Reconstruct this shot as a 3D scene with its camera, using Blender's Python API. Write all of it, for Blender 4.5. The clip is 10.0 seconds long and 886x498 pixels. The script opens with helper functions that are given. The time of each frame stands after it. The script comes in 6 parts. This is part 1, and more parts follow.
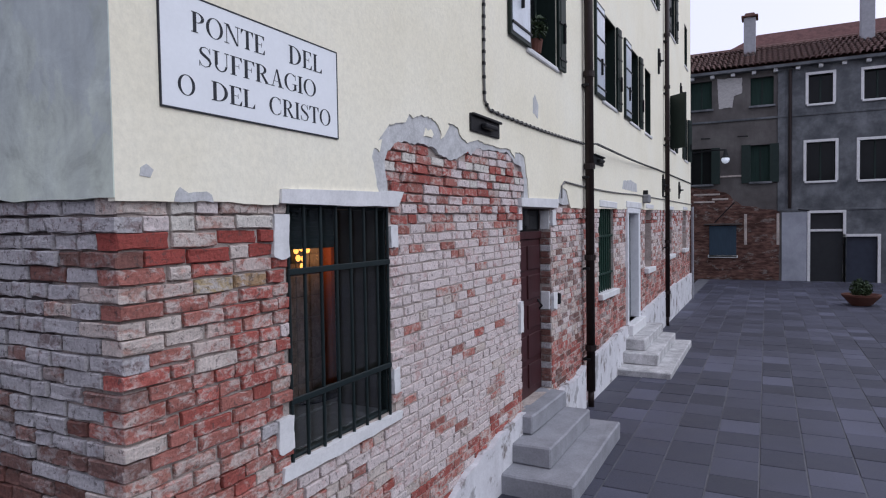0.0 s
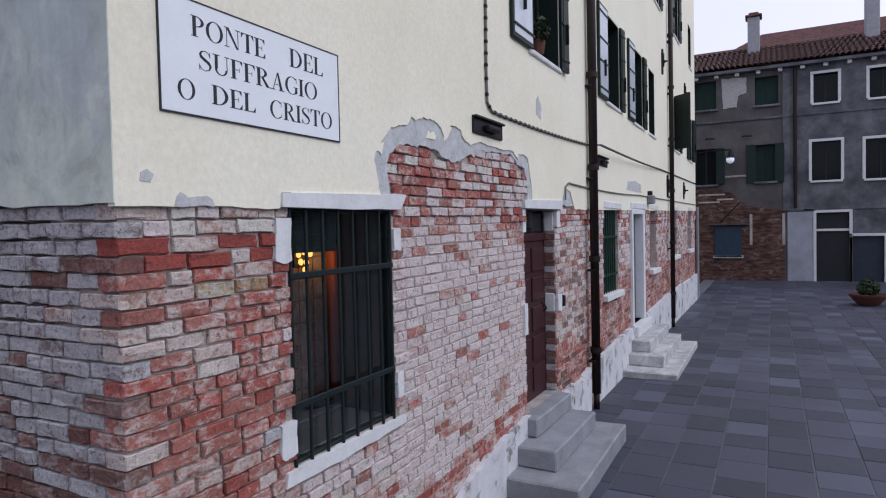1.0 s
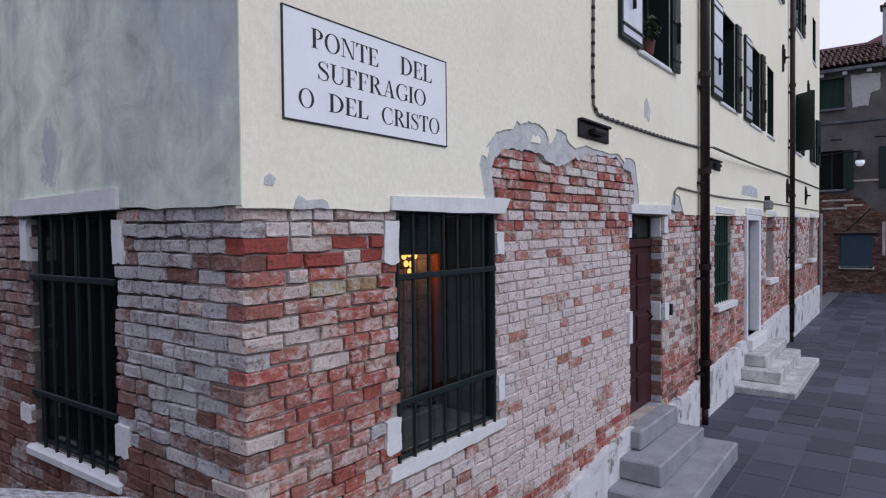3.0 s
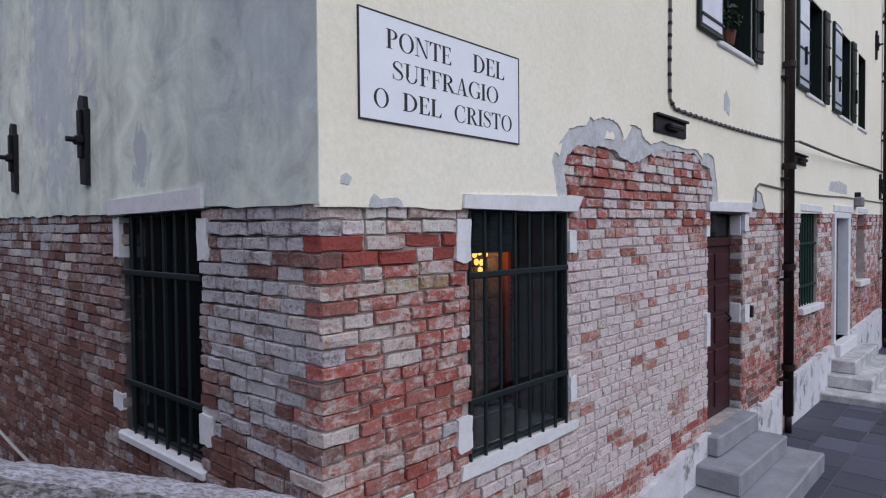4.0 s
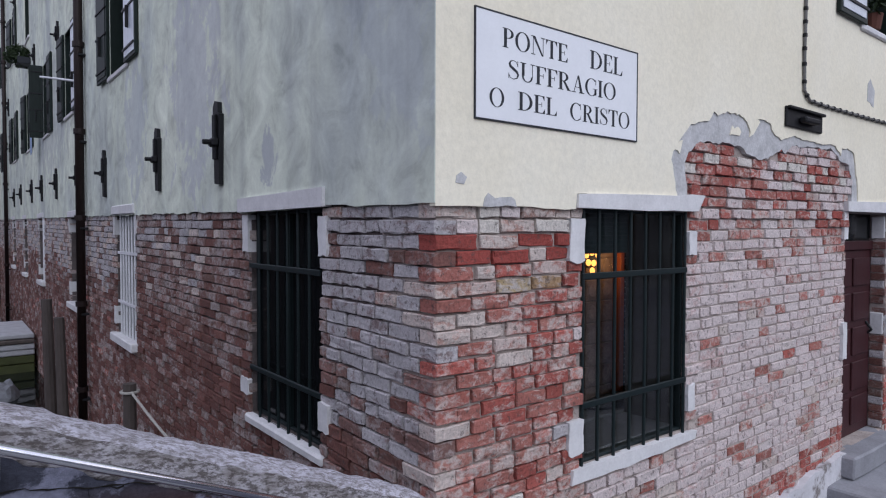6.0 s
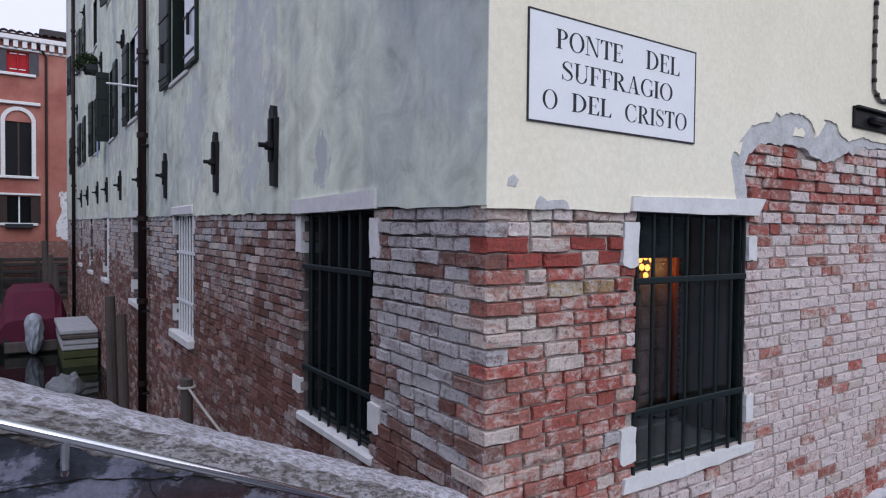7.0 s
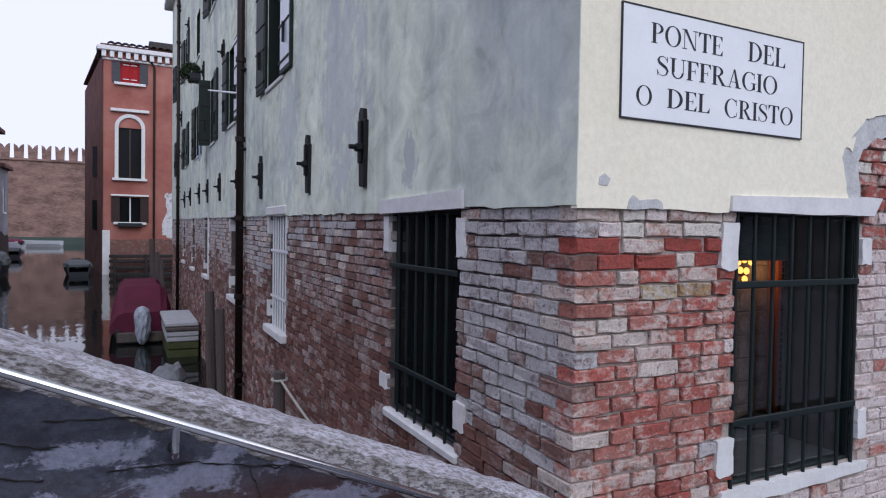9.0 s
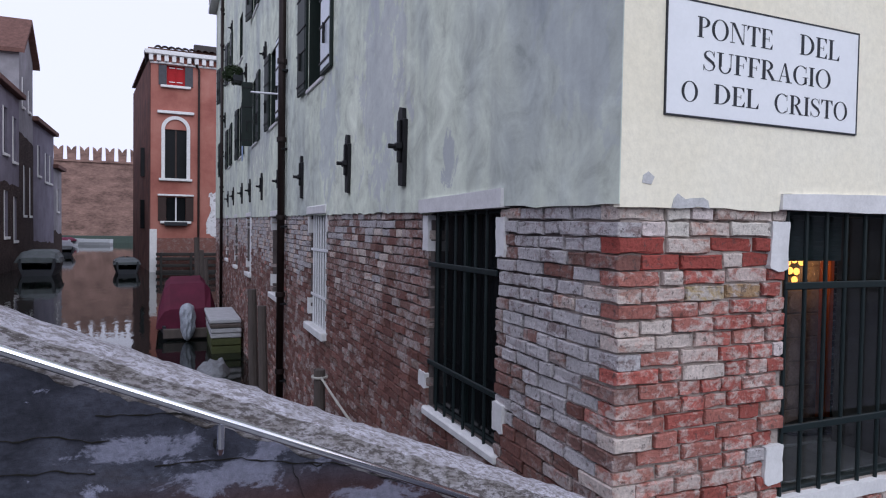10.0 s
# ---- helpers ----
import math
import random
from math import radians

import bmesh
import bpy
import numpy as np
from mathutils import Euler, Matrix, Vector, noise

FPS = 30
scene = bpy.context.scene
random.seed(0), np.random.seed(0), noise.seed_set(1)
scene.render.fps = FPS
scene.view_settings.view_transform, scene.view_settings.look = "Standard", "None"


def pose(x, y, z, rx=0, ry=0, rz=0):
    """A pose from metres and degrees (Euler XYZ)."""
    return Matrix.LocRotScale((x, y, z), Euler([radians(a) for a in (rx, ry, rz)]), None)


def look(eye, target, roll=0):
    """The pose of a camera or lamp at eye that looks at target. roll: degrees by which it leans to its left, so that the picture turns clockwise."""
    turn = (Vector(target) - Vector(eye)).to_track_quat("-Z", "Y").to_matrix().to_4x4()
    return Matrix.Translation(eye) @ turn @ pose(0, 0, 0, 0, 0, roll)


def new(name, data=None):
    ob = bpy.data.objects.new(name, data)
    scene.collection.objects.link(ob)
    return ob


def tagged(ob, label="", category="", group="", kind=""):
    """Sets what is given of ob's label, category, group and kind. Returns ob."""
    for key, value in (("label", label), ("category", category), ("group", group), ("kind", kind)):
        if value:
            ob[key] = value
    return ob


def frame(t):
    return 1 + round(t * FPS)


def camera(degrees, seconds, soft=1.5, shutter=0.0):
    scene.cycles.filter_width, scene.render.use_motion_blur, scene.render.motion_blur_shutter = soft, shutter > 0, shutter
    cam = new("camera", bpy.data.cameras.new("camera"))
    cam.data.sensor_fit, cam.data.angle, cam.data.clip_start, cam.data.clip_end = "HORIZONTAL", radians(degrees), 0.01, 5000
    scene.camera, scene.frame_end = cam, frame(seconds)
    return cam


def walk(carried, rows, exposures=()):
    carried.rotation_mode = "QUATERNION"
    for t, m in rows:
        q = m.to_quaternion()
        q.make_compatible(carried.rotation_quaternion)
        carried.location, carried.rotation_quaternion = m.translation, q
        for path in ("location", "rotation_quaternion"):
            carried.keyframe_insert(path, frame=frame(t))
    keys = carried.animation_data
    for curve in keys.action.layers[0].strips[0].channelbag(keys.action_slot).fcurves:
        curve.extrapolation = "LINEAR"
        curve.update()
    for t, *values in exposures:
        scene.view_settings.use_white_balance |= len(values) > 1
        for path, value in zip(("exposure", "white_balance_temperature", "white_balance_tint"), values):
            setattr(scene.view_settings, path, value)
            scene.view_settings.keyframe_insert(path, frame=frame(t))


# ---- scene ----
cam = camera(69.8, 10.0, soft=1.15)
PATH = [
    (0, (-1.5, -2.081, 2.13), (0.28, -1.173, 2.058), -0.9),
    (0.5, (-1.489, -2.078, 2.131), (0.283, -1.153, 2.064), -1.1),
    (1, (-1.477, -2.08, 2.133), (0.297, -1.159, 2.068), -1.3),
    (1.5, (-1.475, -2.082, 2.131), (0.289, -1.141, 2.072), -1.4),
    (2, (-1.489, -2.076, 2.13), (0.233, -1.06, 2.078), -1.2),
    (2.5, (-1.503, -2.074, 2.131), (0.169, -0.978, 2.082), -0.8),
    (4, (-1.525, -2.036, 2.132), (-0.044, -0.692, 2.081), -0.5),
    (4.5, (-1.531, -2.029, 2.13), (-0.104, -0.628, 2.072), -0.4),
    (5, (-1.538, -2.022, 2.133), (-0.171, -0.564, 2.071), -0.2),
    (5.5, (-1.548, -2.02, 2.136), (-0.244, -0.505, 2.076), -0.1),
    (7, (-1.562, -2.005, 2.135), (-0.444, -0.348, 2.087), 0.6),
    (7.5, (-1.571, -2.0, 2.137), (-0.507, -0.307, 2.091), 0.6),
    (8, (-1.577, -1.998, 2.132), (-0.577, -0.266, 2.093), 0.7),
    (8.5, (-1.577, -1.992, 2.133), (-0.628, -0.232, 2.092), 0.8),
    (9, (-1.58, -1.993, 2.132), (-0.686, -0.205, 2.082), 0.9),
    (9.5, (-1.579, -1.986, 2.136), (-0.747, -0.168, 2.077), 0.8),
    (10, (-1.583, -1.981, 2.135), (-0.797, -0.143, 2.079), 0.9),
]
walk(cam, [(t, look(eye, target, roll)) for t, eye, target, roll in PATH], exposures=[(0, -0.2, 5940, 7), (2.5, -0.26, 5940, 7), (4.5, -0.24, 5940, 7), (7.5, -0.11, 5940, 7), (10, -0.08, 5940, 7)])

# ---- world and light ----
world = bpy.data.worlds.new("world")
scene.world = world
world.use_nodes = True
wn, wl = world.node_tree.nodes, world.node_tree.links
bg = wn["Background"]
sky = wn.new("ShaderNodeTexSky")
sky.sky_type, sky.sun_disc = "NISHITA", False
sky.sun_elevation, sky.sun_rotation = radians(14), radians(120)
sky.air_density, sky.dust_density, sky.ozone_density = 1.0, 3.0, 1.0
haze = wn.new("ShaderNodeMix")
haze.data_type = "RGBA"
haze.inputs[0].default_value = 0.9
haze.inputs[7].default_value = (9.45, 9.05, 10.9, 1)
wl.new(sky.outputs[0], haze.inputs[6])
wl.new(haze.outputs[2], bg.inputs[0])
bg.inputs[1].default_value = 0.115
sun = new("sun", bpy.data.lights.new("sun", "SUN"))
sun.data.energy, sun.data.angle, sun.data.color = 1.6, radians(60), (0.96, 0.96, 0.97)
sun.matrix_world = look((3, -21, 20), (4, 0, 2))


# ---- materials ----
def node_mat(name, rough=0.8, metal=0.0, spec=0.3):
    m = bpy.data.materials.new(name)
    m.use_nodes = True
    b = m.node_tree.nodes["Principled BSDF"]
    b.inputs["Roughness"].default_value, b.inputs["Metallic"].default_value = rough, metal
    b.inputs["Specular IOR Level"].default_value = spec
    return m, m.node_tree.nodes, m.node_tree.links, b


def coords(n, l, scale=(1, 1, 1)):
    g = n.new("ShaderNodeNewGeometry")
    mp = n.new("ShaderNodeMapping")
    mp.inputs["Scale"].default_value = scale
    l.new(g.outputs["Position"], mp.inputs["Vector"])
    return mp.outputs["Vector"]


def noise_tex(n, l, vec, scale, detail=5.0, rough=0.6, distort=0.0):
    t = n.new("ShaderNodeTexNoise")
    t.inputs["Scale"].default_value, t.inputs["Detail"].default_value = scale, detail
    t.inputs["Roughness"].default_value, t.inputs["Distortion"].default_value = rough, distort
    l.new(vec, t.inputs["Vector"])
    return t.outputs["Fac"]


def ramp(n, l, fac, stops):
    r = n.new("ShaderNodeValToRGB")
    e = r.color_ramp.elements
    while len(e) < len(stops):
        e.new(0.5)
    for el, (p, c) in zip(e, stops):
        el.position = p
        el.color = (*c, 1) if not isinstance(c, (int, float)) else (c, c, c, 1)
    l.new(fac, r.inputs["Fac"])
    return r.outputs["Color"]


def mixc(n, l, fac, a, b, mode="MIX"):
    m = n.new("ShaderNodeMix")
    m.data_type, m.blend_type = "RGBA", mode
    for s, v in ((m.inputs[0], fac), (m.inputs[6], a), (m.inputs[7], b)):
        if isinstance(v, (int, float)):
            s.default_value = v
        elif isinstance(v, tuple):
            s.default_value = (*v, 1)
        else:
            l.new(v, s)
    return m.outputs[2]


def bump(n, l, b, height, strength=0.3, dist=0.01):
    k = n.new("ShaderNodeBump")
    k.inputs["Strength"].default_value, k.inputs["Distance"].default_value = strength, dist
    l.new(height, k.inputs["Height"])
    l.new(k.outputs["Normal"], b.inputs["Normal"])


def plain(name, col, rough=0.7, metal=0.0, var=0.25, scale=6.0, bstr=0.15, spec=0.3, stretch=(1, 1, 1), fine=60.0):
    """A surface with broad stains and fine grain."""
    m, n, l, b = node_mat(name, rough, metal, spec)
    v = coords(n, l, stretch)
    big, small = noise_tex(n, l, v, scale, 6, 0.65), noise_tex(n, l, v, fine, 4, 0.6)
    lo, hi = tuple(c * (1 - var) for c in col), tuple(min(1, c * (1 + var)) for c in col)
    c = ramp(n, l, big, [(0.3, lo), (0.7, hi)])
    c = mixc(n, l, 0.35, c, ramp(n, l, small, [(0.3, lo), (0.7, hi)]))
    l.new(c, b.inputs["Base Color"])
    bump(n, l, b, small, bstr, 0.004)
    return m


def blob(n, l, centre, radii):
    """A soft spot of 1 at a centre in the world, falling to 0 at its radii."""
    g, mp, gr = n.new("ShaderNodeNewGeometry"), n.new("ShaderNodeMapping"), n.new("ShaderNodeTexGradient")
    gr.gradient_type = "SPHERICAL"
    mp.inputs["Location"].default_value = [-c / r for c, r in zip(centre, radii)]
    mp.inputs["Scale"].default_value = [1 / r for r in radii]
    l.new(g.outputs["Position"], mp.inputs["Vector"])
    l.new(mp.outputs["Vector"], gr.inputs["Vector"])
    return gr.outputs["Fac"]


def brick_mat(name, col, lime, limecol=(0.5, 0.455, 0.44), jitter=0.25, dark=0.2):
    """Old fired brick: each piece of its own shade, rubbed and pitted, with a worn film of lime."""
    m, n, l, b = node_mat(name, 0.92, 0, 0.15)
    v = coords(n, l)
    oi, ge = n.new("ShaderNodeObjectInfo"), n.new("ShaderNodeNewGeometry")
    add = n.new("ShaderNodeMath")
    add.operation = "ADD"
    l.new(oi.outputs["Random"], add.inputs[0]), l.new(ge.outputs["Random Per Island"], add.inputs[1])
    fr = n.new("ShaderNodeMath")
    fr.operation = "FRACT"
    l.new(add.outputs[0], fr.inputs[0])
    lo, hi = tuple(c * (1 - jitter) for c in col), tuple(min(1, c * (1 + jitter)) for c in col)
    base = ramp(n, l, fr.outputs[0], [(0.0, lo), (0.45, col), (0.75, hi), (1.0, (col[0] * 0.92, col[1] * 1.15, col[2] * 1.12))])
    grain = noise_tex(n, l, v, 70, 6, 0.68)
    base = mixc(n, l, 0.7, base, ramp(n, l, grain, [(0.28, 0.35), (0.5, 0.97), (0.75, 1.35)]), "MULTIPLY")
    patch = noise_tex(n, l, coords(n, l, (1, 1, 1.5)), 17, 9, 0.7, 0.5)
    region = noise_tex(n, l, v, 3.4, 3, 0.5)
    patch = mixc(n, l, 0.35, patch, region)
    shift = n.new("ShaderNodeMath")
    shift.operation = "MULTIPLY_ADD"
    l.new(fr.outputs[0], shift.inputs[0])
    shift.inputs[1].default_value = 0.07
    l.new(patch, shift.inputs[2])
    edge = 0.535 + 0.22 * (0.5 - lime)
    cover = ramp(n, l, shift.outputs[0], [(edge - 0.035, 0.0), (edge + 0.055, 0.88)])
    c = mixc(n, l, cover, base, mixc(n, l, 0.75, limecol, ramp(n, l, grain, [(0.3, 0.58), (0.7, 1.25)]), "MULTIPLY"))
    pits = noise_tex(n, l, v, 32, 6, 0.72)
    c = mixc(n, l, ramp(n, l, pits, [(0.565, 0.0), (0.63, 0.7)]), c, (0.09, 0.07, 0.065))
    soot = noise_tex(n, l, v, 2.3, 6, 0.7)
    c = mixc(n, l, ramp(n, l, soot, [(0.5, 0.0), (0.75, dark)]), c, (0.06, 0.052, 0.05))
    l.new(c, b.inputs["Base Color"])
    bump(n, l, b, mixc(n, l, 0.55, grain, patch), 1.0, 0.018)
    return m


def mortar_mat(name, col):
    """Old lime mortar, crumbling, with crevice shade painted in as dark spots."""
    m, n, l, b = node_mat(name, 0.97, 0, 0.1)
    v = coords(n, l)
    big, pit, fine = noise_tex(n, l, v, 4, 6, 0.65), noise_tex(n, l, v, 24, 7, 0.7), noise_tex(n, l, v, 90, 4, 0.6)
    c = ramp(n, l, big, [(0.3, tuple(x * 0.7 for x in col)), (0.7, tuple(x * 1.25 for x in col))])
    c = mixc(n, l, ramp(n, l, pit, [(0.57, 0.0), (0.67, 0.6)]), c, (0.09, 0.075, 0.07))
    c = mixc(n, l, 0.4, c, ramp(n, l, fine, [(0.3, 0.6), (0.7, 1.2)]), "MULTIPLY")
    l.new(c, b.inputs["Base Color"])
    bump(n, l, b, pit, 1.0, 0.02)
    return m


def plaster_mat(name, stops, blotch, stain, streak=0.3):
    """Lime plaster: cloudy tones, rain streaks, trowel marks, fine grain."""
    m, n, l, b = node_mat(name, 0.92, 0, 0.15)
    v, tall = coords(n, l), coords(n, l, (2.4, 2.4, 0.45))
    cloud = noise_tex(n, l, v, blotch, 9, 0.66, 0.15)
    c = ramp(n, l, cloud, stops)
    run = noise_tex(n, l, tall, 1.6, 6, 0.65)
    c = mixc(n, l, ramp(n, l, run, [(0.5, 0.0), (0.78, streak)]), c, stain)
    chips = noise_tex(n, l, coords(n, l, (1.6, 1.6, 0.7)), 9, 8, 0.75, 0.2)
    c = mixc(n, l, ramp(n, l, chips, [(0.62, 0.0), (0.7, 0.16)]), c, stain)
    fine = noise_tex(n, l, v, 38, 6, 0.65)
    c = mixc(n, l, 0.22, c, ramp(n, l, fine, [(0.3, 0.6), (0.7, 1.15)]), "MULTIPLY")
    l.new(c, b.inputs["Base Color"])
    rough = noise_tex(n, l, v, 5.5, 7, 0.6)
    bump(n, l, b, mixc(n, l, 0.4, rough, fine), 0.25, 0.02)
    return m


BRICK = dict(
    red=brick_mat("brick_red", (0.38, 0.11, 0.09), 0.4, (0.58, 0.485, 0.44), 0.2),
    pale=brick_mat("brick_pale", (0.56, 0.39, 0.365), 0.9, (0.68, 0.6, 0.585), 0.14, 0.12),
    lime=brick_mat("brick_limed", (0.46, 0.37, 0.325), 1.05, (0.68, 0.635, 0.58), 0.18, 0.2),
    fresh=brick_mat("brick_fresh", (0.33, 0.08, 0.066), -0.1, jitter=0.18, dark=0.15),
    umber=brick_mat("brick_umber", (0.185, 0.088, 0.074), 0.25, (0.3, 0.25, 0.235), 0.22, 0.35),
    brown=brick_mat("brick_brown", (0.25, 0.142, 0.122), 0.5, (0.42, 0.365, 0.35), 0.2, 0.35),
    grey=brick_mat("brick_grey", (0.29, 0.225, 0.22), 0.85, (0.53, 0.505, 0.515), 0.2, 0.35),
    tan=brick_mat("brick_tan", (0.44, 0.26, 0.215), 0.82, (0.62, 0.55, 0.505), 0.18, 0.25),
    rose=brick_mat("brick_rose", (0.41, 0.165, 0.135), 0.48, (0.6, 0.515, 0.475), 0.2, 0.25),
    ochre=brick_mat("brick_ochre", (0.42, 0.28, 0.16), 0.4, jitter=0.15),
)
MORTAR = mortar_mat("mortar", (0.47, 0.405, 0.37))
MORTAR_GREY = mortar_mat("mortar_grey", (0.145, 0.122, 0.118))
CREAM = plaster_mat("plaster_cream", [(0.28, (0.8, 0.74, 0.575)), (0.5, (0.865, 0.81, 0.655)), (0.75, (0.885, 0.85, 0.72))], 0.5, (0.7, 0.665, 0.585), 0.2)


def weathered_plaster():
    """Grey-green lime wash over blue-grey render: broad soft clouds, torn scars, faint runs of rain."""
    m, n, l, b = node_mat("plaster_grey", 0.92, 0, 0.15)
    v = coords(n, l)
    cloud = noise_tex(n, l, coords(n, l, (1, 1, 0.6)), 0.85, 5, 0.55, 0.3)
    c = ramp(n, l, cloud, [(0.3, (0.44, 0.475, 0.46)), (0.42, (0.58, 0.62, 0.56)), (0.53, (0.7, 0.745, 0.63)), (0.68, (0.78, 0.815, 0.69))])
    mid = noise_tex(n, l, v, 3.2, 8, 0.66, 0.9)
    c = mixc(n, l, 0.8, c, ramp(n, l, mid, [(0.34, 0.66), (0.46, 0.92), (0.54, 1.02), (0.66, 1.2)]), "MULTIPLY")
    torn = noise_tex(n, l, coords(n, l, (1.2, 1.2, 0.75)), 4.5, 9, 0.7, 0.5)
    for centre, radii, col, amount in (
        ((0, 3.05, 3.35), (1, 1.1, 1.5), (0.5, 0.51, 0.57), 0.55),
        ((0, 1.6, 2.58), (1, 0.2, 0.36), (0.42, 0.44, 0.48), 0.7),
        ((0, 0.25, 3.3), (1, 0.6, 1.3), (0.46, 0.495, 0.53), 0.35),
        ((0, 4.9, 3.2), (1, 0.8, 1.2), (0.48, 0.51, 0.57), 0.5),
        ((0, 11.0, 4.2), (1, 3.5, 2.0), (0.42, 0.43, 0.46), 0.45),
    ):
        near = n.new("ShaderNodeMath")
        near.operation = "MULTIPLY_ADD"
        l.new(blob(n, l, centre, radii), near.inputs[0])
        near.inputs[1].default_value = 0.42
        l.new(torn, near.inputs[2])
        c = mixc(n, l, ramp(n, l, near.outputs[0], [(0.685, 0.0), (0.735, amount)]), c, col)
    run = noise_tex(n, l, coords(n, l, (3.2, 3.2, 0.12)), 1.5, 4, 0.55)
    c = mixc(n, l, ramp(n, l, run, [(0.55, 0.0), (0.75, 0.3)]), c, (0.3, 0.31, 0.32))
    fine = noise_tex(n, l, v, 34, 6, 0.65)
    c = mixc(n, l, 0.18, c, ramp(n, l, fine, [(0.3, 0.6), (0.7, 1.15)]), "MULTIPLY")
    l.new(c, b.inputs["Base Color"])
    bump(n, l, b, mixc(n, l, 0.5, mid, torn), 0.3, 0.02)
    return m


GREY = weathered_plaster()
RENDER = plain("render_patch", (0.5, 0.495, 0.495), 0.95, var=0.32, scale=9, bstr=0.9)
WHITEBASE = plaster_mat("plaster_base", [(0.36, (0.2, 0.17, 0.16)), (0.39, (0.38, 0.36, 0.36)), (0.42, (0.6, 0.585, 0.605)), (0.56, (0.68, 0.67, 0.69)), (0.585, (0.4, 0.39, 0.4)), (0.66, (0.32, 0.3, 0.29))], 1.9, (0.16, 0.14, 0.13), 0.25)
ISTRIA = plain("white_stone", (0.66, 0.65, 0.65), 0.75, var=0.16, scale=8, bstr=0.35)
STEPSTONE = plain("step_stone", (0.26, 0.26, 0.28), 0.75, var=0.3, scale=4, bstr=0.4)
IRON = plain("black_iron", (0.014, 0.014, 0.016), 0.55, 0.3, var=0.4, scale=25)
GREENIRON = plain("dark_green_paint", (0.007, 0.014, 0.015), 0.5, 0.0, var=0.3, scale=20, spec=0.35)
SHUTTER = plain("shutter_green", (0.01, 0.018, 0.015), 0.5, 0.0, var=0.35, scale=14, spec=0.22, stretch=(1, 1, 0.2))
# pale blue-grey: sky reflection on the dark leaves, painted as base colour
SHUTTER_SHEEN = plain("shutter_sheen", (0.5, 0.54, 0.6), 0.3, 0.0, var=0.2, scale=8, spec=0.6)
PIPE = plain("brown_pipe", (0.022, 0.014, 0.013), 0.45, 0.3, var=0.35, scale=18)
DOORRED = plain("oxblood_wood", (0.045, 0.014, 0.016), 0.5, var=0.3, scale=10, stretch=(1, 1, 0.15))
WHITEPAINT = plain("white_paint", (0.72, 0.72, 0.74), 0.5, var=0.12, scale=12)
SIGNWHITE = plain("sign_white", (0.8, 0.81, 0.83), 0.7, var=0.05, scale=5, bstr=0.1)
SIGNBLACK = plain("sign_black", (0.03, 0.032, 0.04), 0.7, var=0.3, scale=60, bstr=0.05)
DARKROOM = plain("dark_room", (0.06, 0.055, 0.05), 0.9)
CHROME = plain("steel_rail", (0.8, 0.81, 0.84), 0.16, 1.0, var=0.08, scale=20, bstr=0.02)
ROOFTILE = plain("roof_tile", (0.12, 0.062, 0.052), 0.9, var=0.5, scale=4, bstr=0.4)
TERRACOTTA = plain("terracotta", (0.11, 0.045, 0.032), 0.85, var=0.25)
WOODGREY = plain("weathered_wood", (0.085, 0.07, 0.064), 0.9, var=0.35, scale=9, stretch=(1, 1, 0.15), bstr=0.5)
LEAF = plain("leaf_green", (0.028, 0.045, 0.018), 0.6, var=0.5, scale=30)
ROPE = plain("rope", (0.4, 0.38, 0.35), 0.9, var=0.2, scale=60)


def slab_mat(name, col):
    m, n, l, b = node_mat(name, 0.55, 0, 0.4)
    v = coords(n, l)
    oi, ge = n.new("ShaderNodeObjectInfo"), n.new("ShaderNodeNewGeometry")
    add = n.new("ShaderNodeMath")
    add.operation = "ADD"
    l.new(oi.outputs["Random"], add.inputs[0]), l.new(ge.outputs["Random Per Island"], add.inputs[1])
    fr = n.new("ShaderNodeMath")
    fr.operation = "FRACT"
    l.new(add.outputs[0], fr.inputs[0])
    c = ramp(n, l, fr.outputs[0], [(0.0, tuple(x * 0.65 for x in col)), (0.6, col), (0.9, tuple(x * 1.25 for x in col)), (1.0, tuple(x * 1.6 for x in col))])
    big, fine = noise_tex(n, l, v, 1.3, 7, 0.7), noise_tex(n, l, v, 55, 5, 0.65)
    c = mixc(n, l, 0.6, c, ramp(n, l, big, [(0.3, 0.6), (0.7, 1.35)]), "MULTIPLY")
    c = mixc(n, l, 0.4, c, ramp(n, l, fine, [(0.3, 0.55), (0.7, 1.3)]), "MULTIPLY")
    l.new(c, b.inputs["Base Color"])
    l.new(ramp(n, l, big, [(0.3, 0.45), (0.7, 0.72)]), b.inputs["Roughness"])
    bump(n, l, b, mixc(n, l, 0.5, big, fine), 0.3, 0.008)
    return m


PAVING = slab_mat("paving_stone", (0.06, 0.061, 0.086))
JOINT = plain("paving_joint", (0.125, 0.125, 0.14), 0.95, var=0.3)


def glass_mat(name, tint):
    """A clear pane: see-through, with the gloss of glass."""
    m, n, l, b = node_mat(name)
    n.remove(b)
    tr, gl, mx, fr = n.new("ShaderNodeBsdfTransparent"), n.new("ShaderNodeBsdfGlossy"), n.new("ShaderNodeMixShader"), n.new("ShaderNodeLayerWeight")
    tr.inputs[0].default_value = (*tint, 1)
    gl.inputs["Roughness"].default_value = 0.03
    fr.inputs["Blend"].default_value = 0.5
    gloss = ramp(n, l, fr.outputs["Facing"], [(0.0, 0.05), (0.5, 0.08), (0.75, 0.18), (1.0, 0.9)])
    l.new(gloss, mx.inputs[0])
    l.new(tr.outputs[0], mx.inputs[1]), l.new(gl.outputs[0], mx.inputs[2])
    l.new(mx.outputs[0], n["Material Output"].inputs["Surface"])
    return m


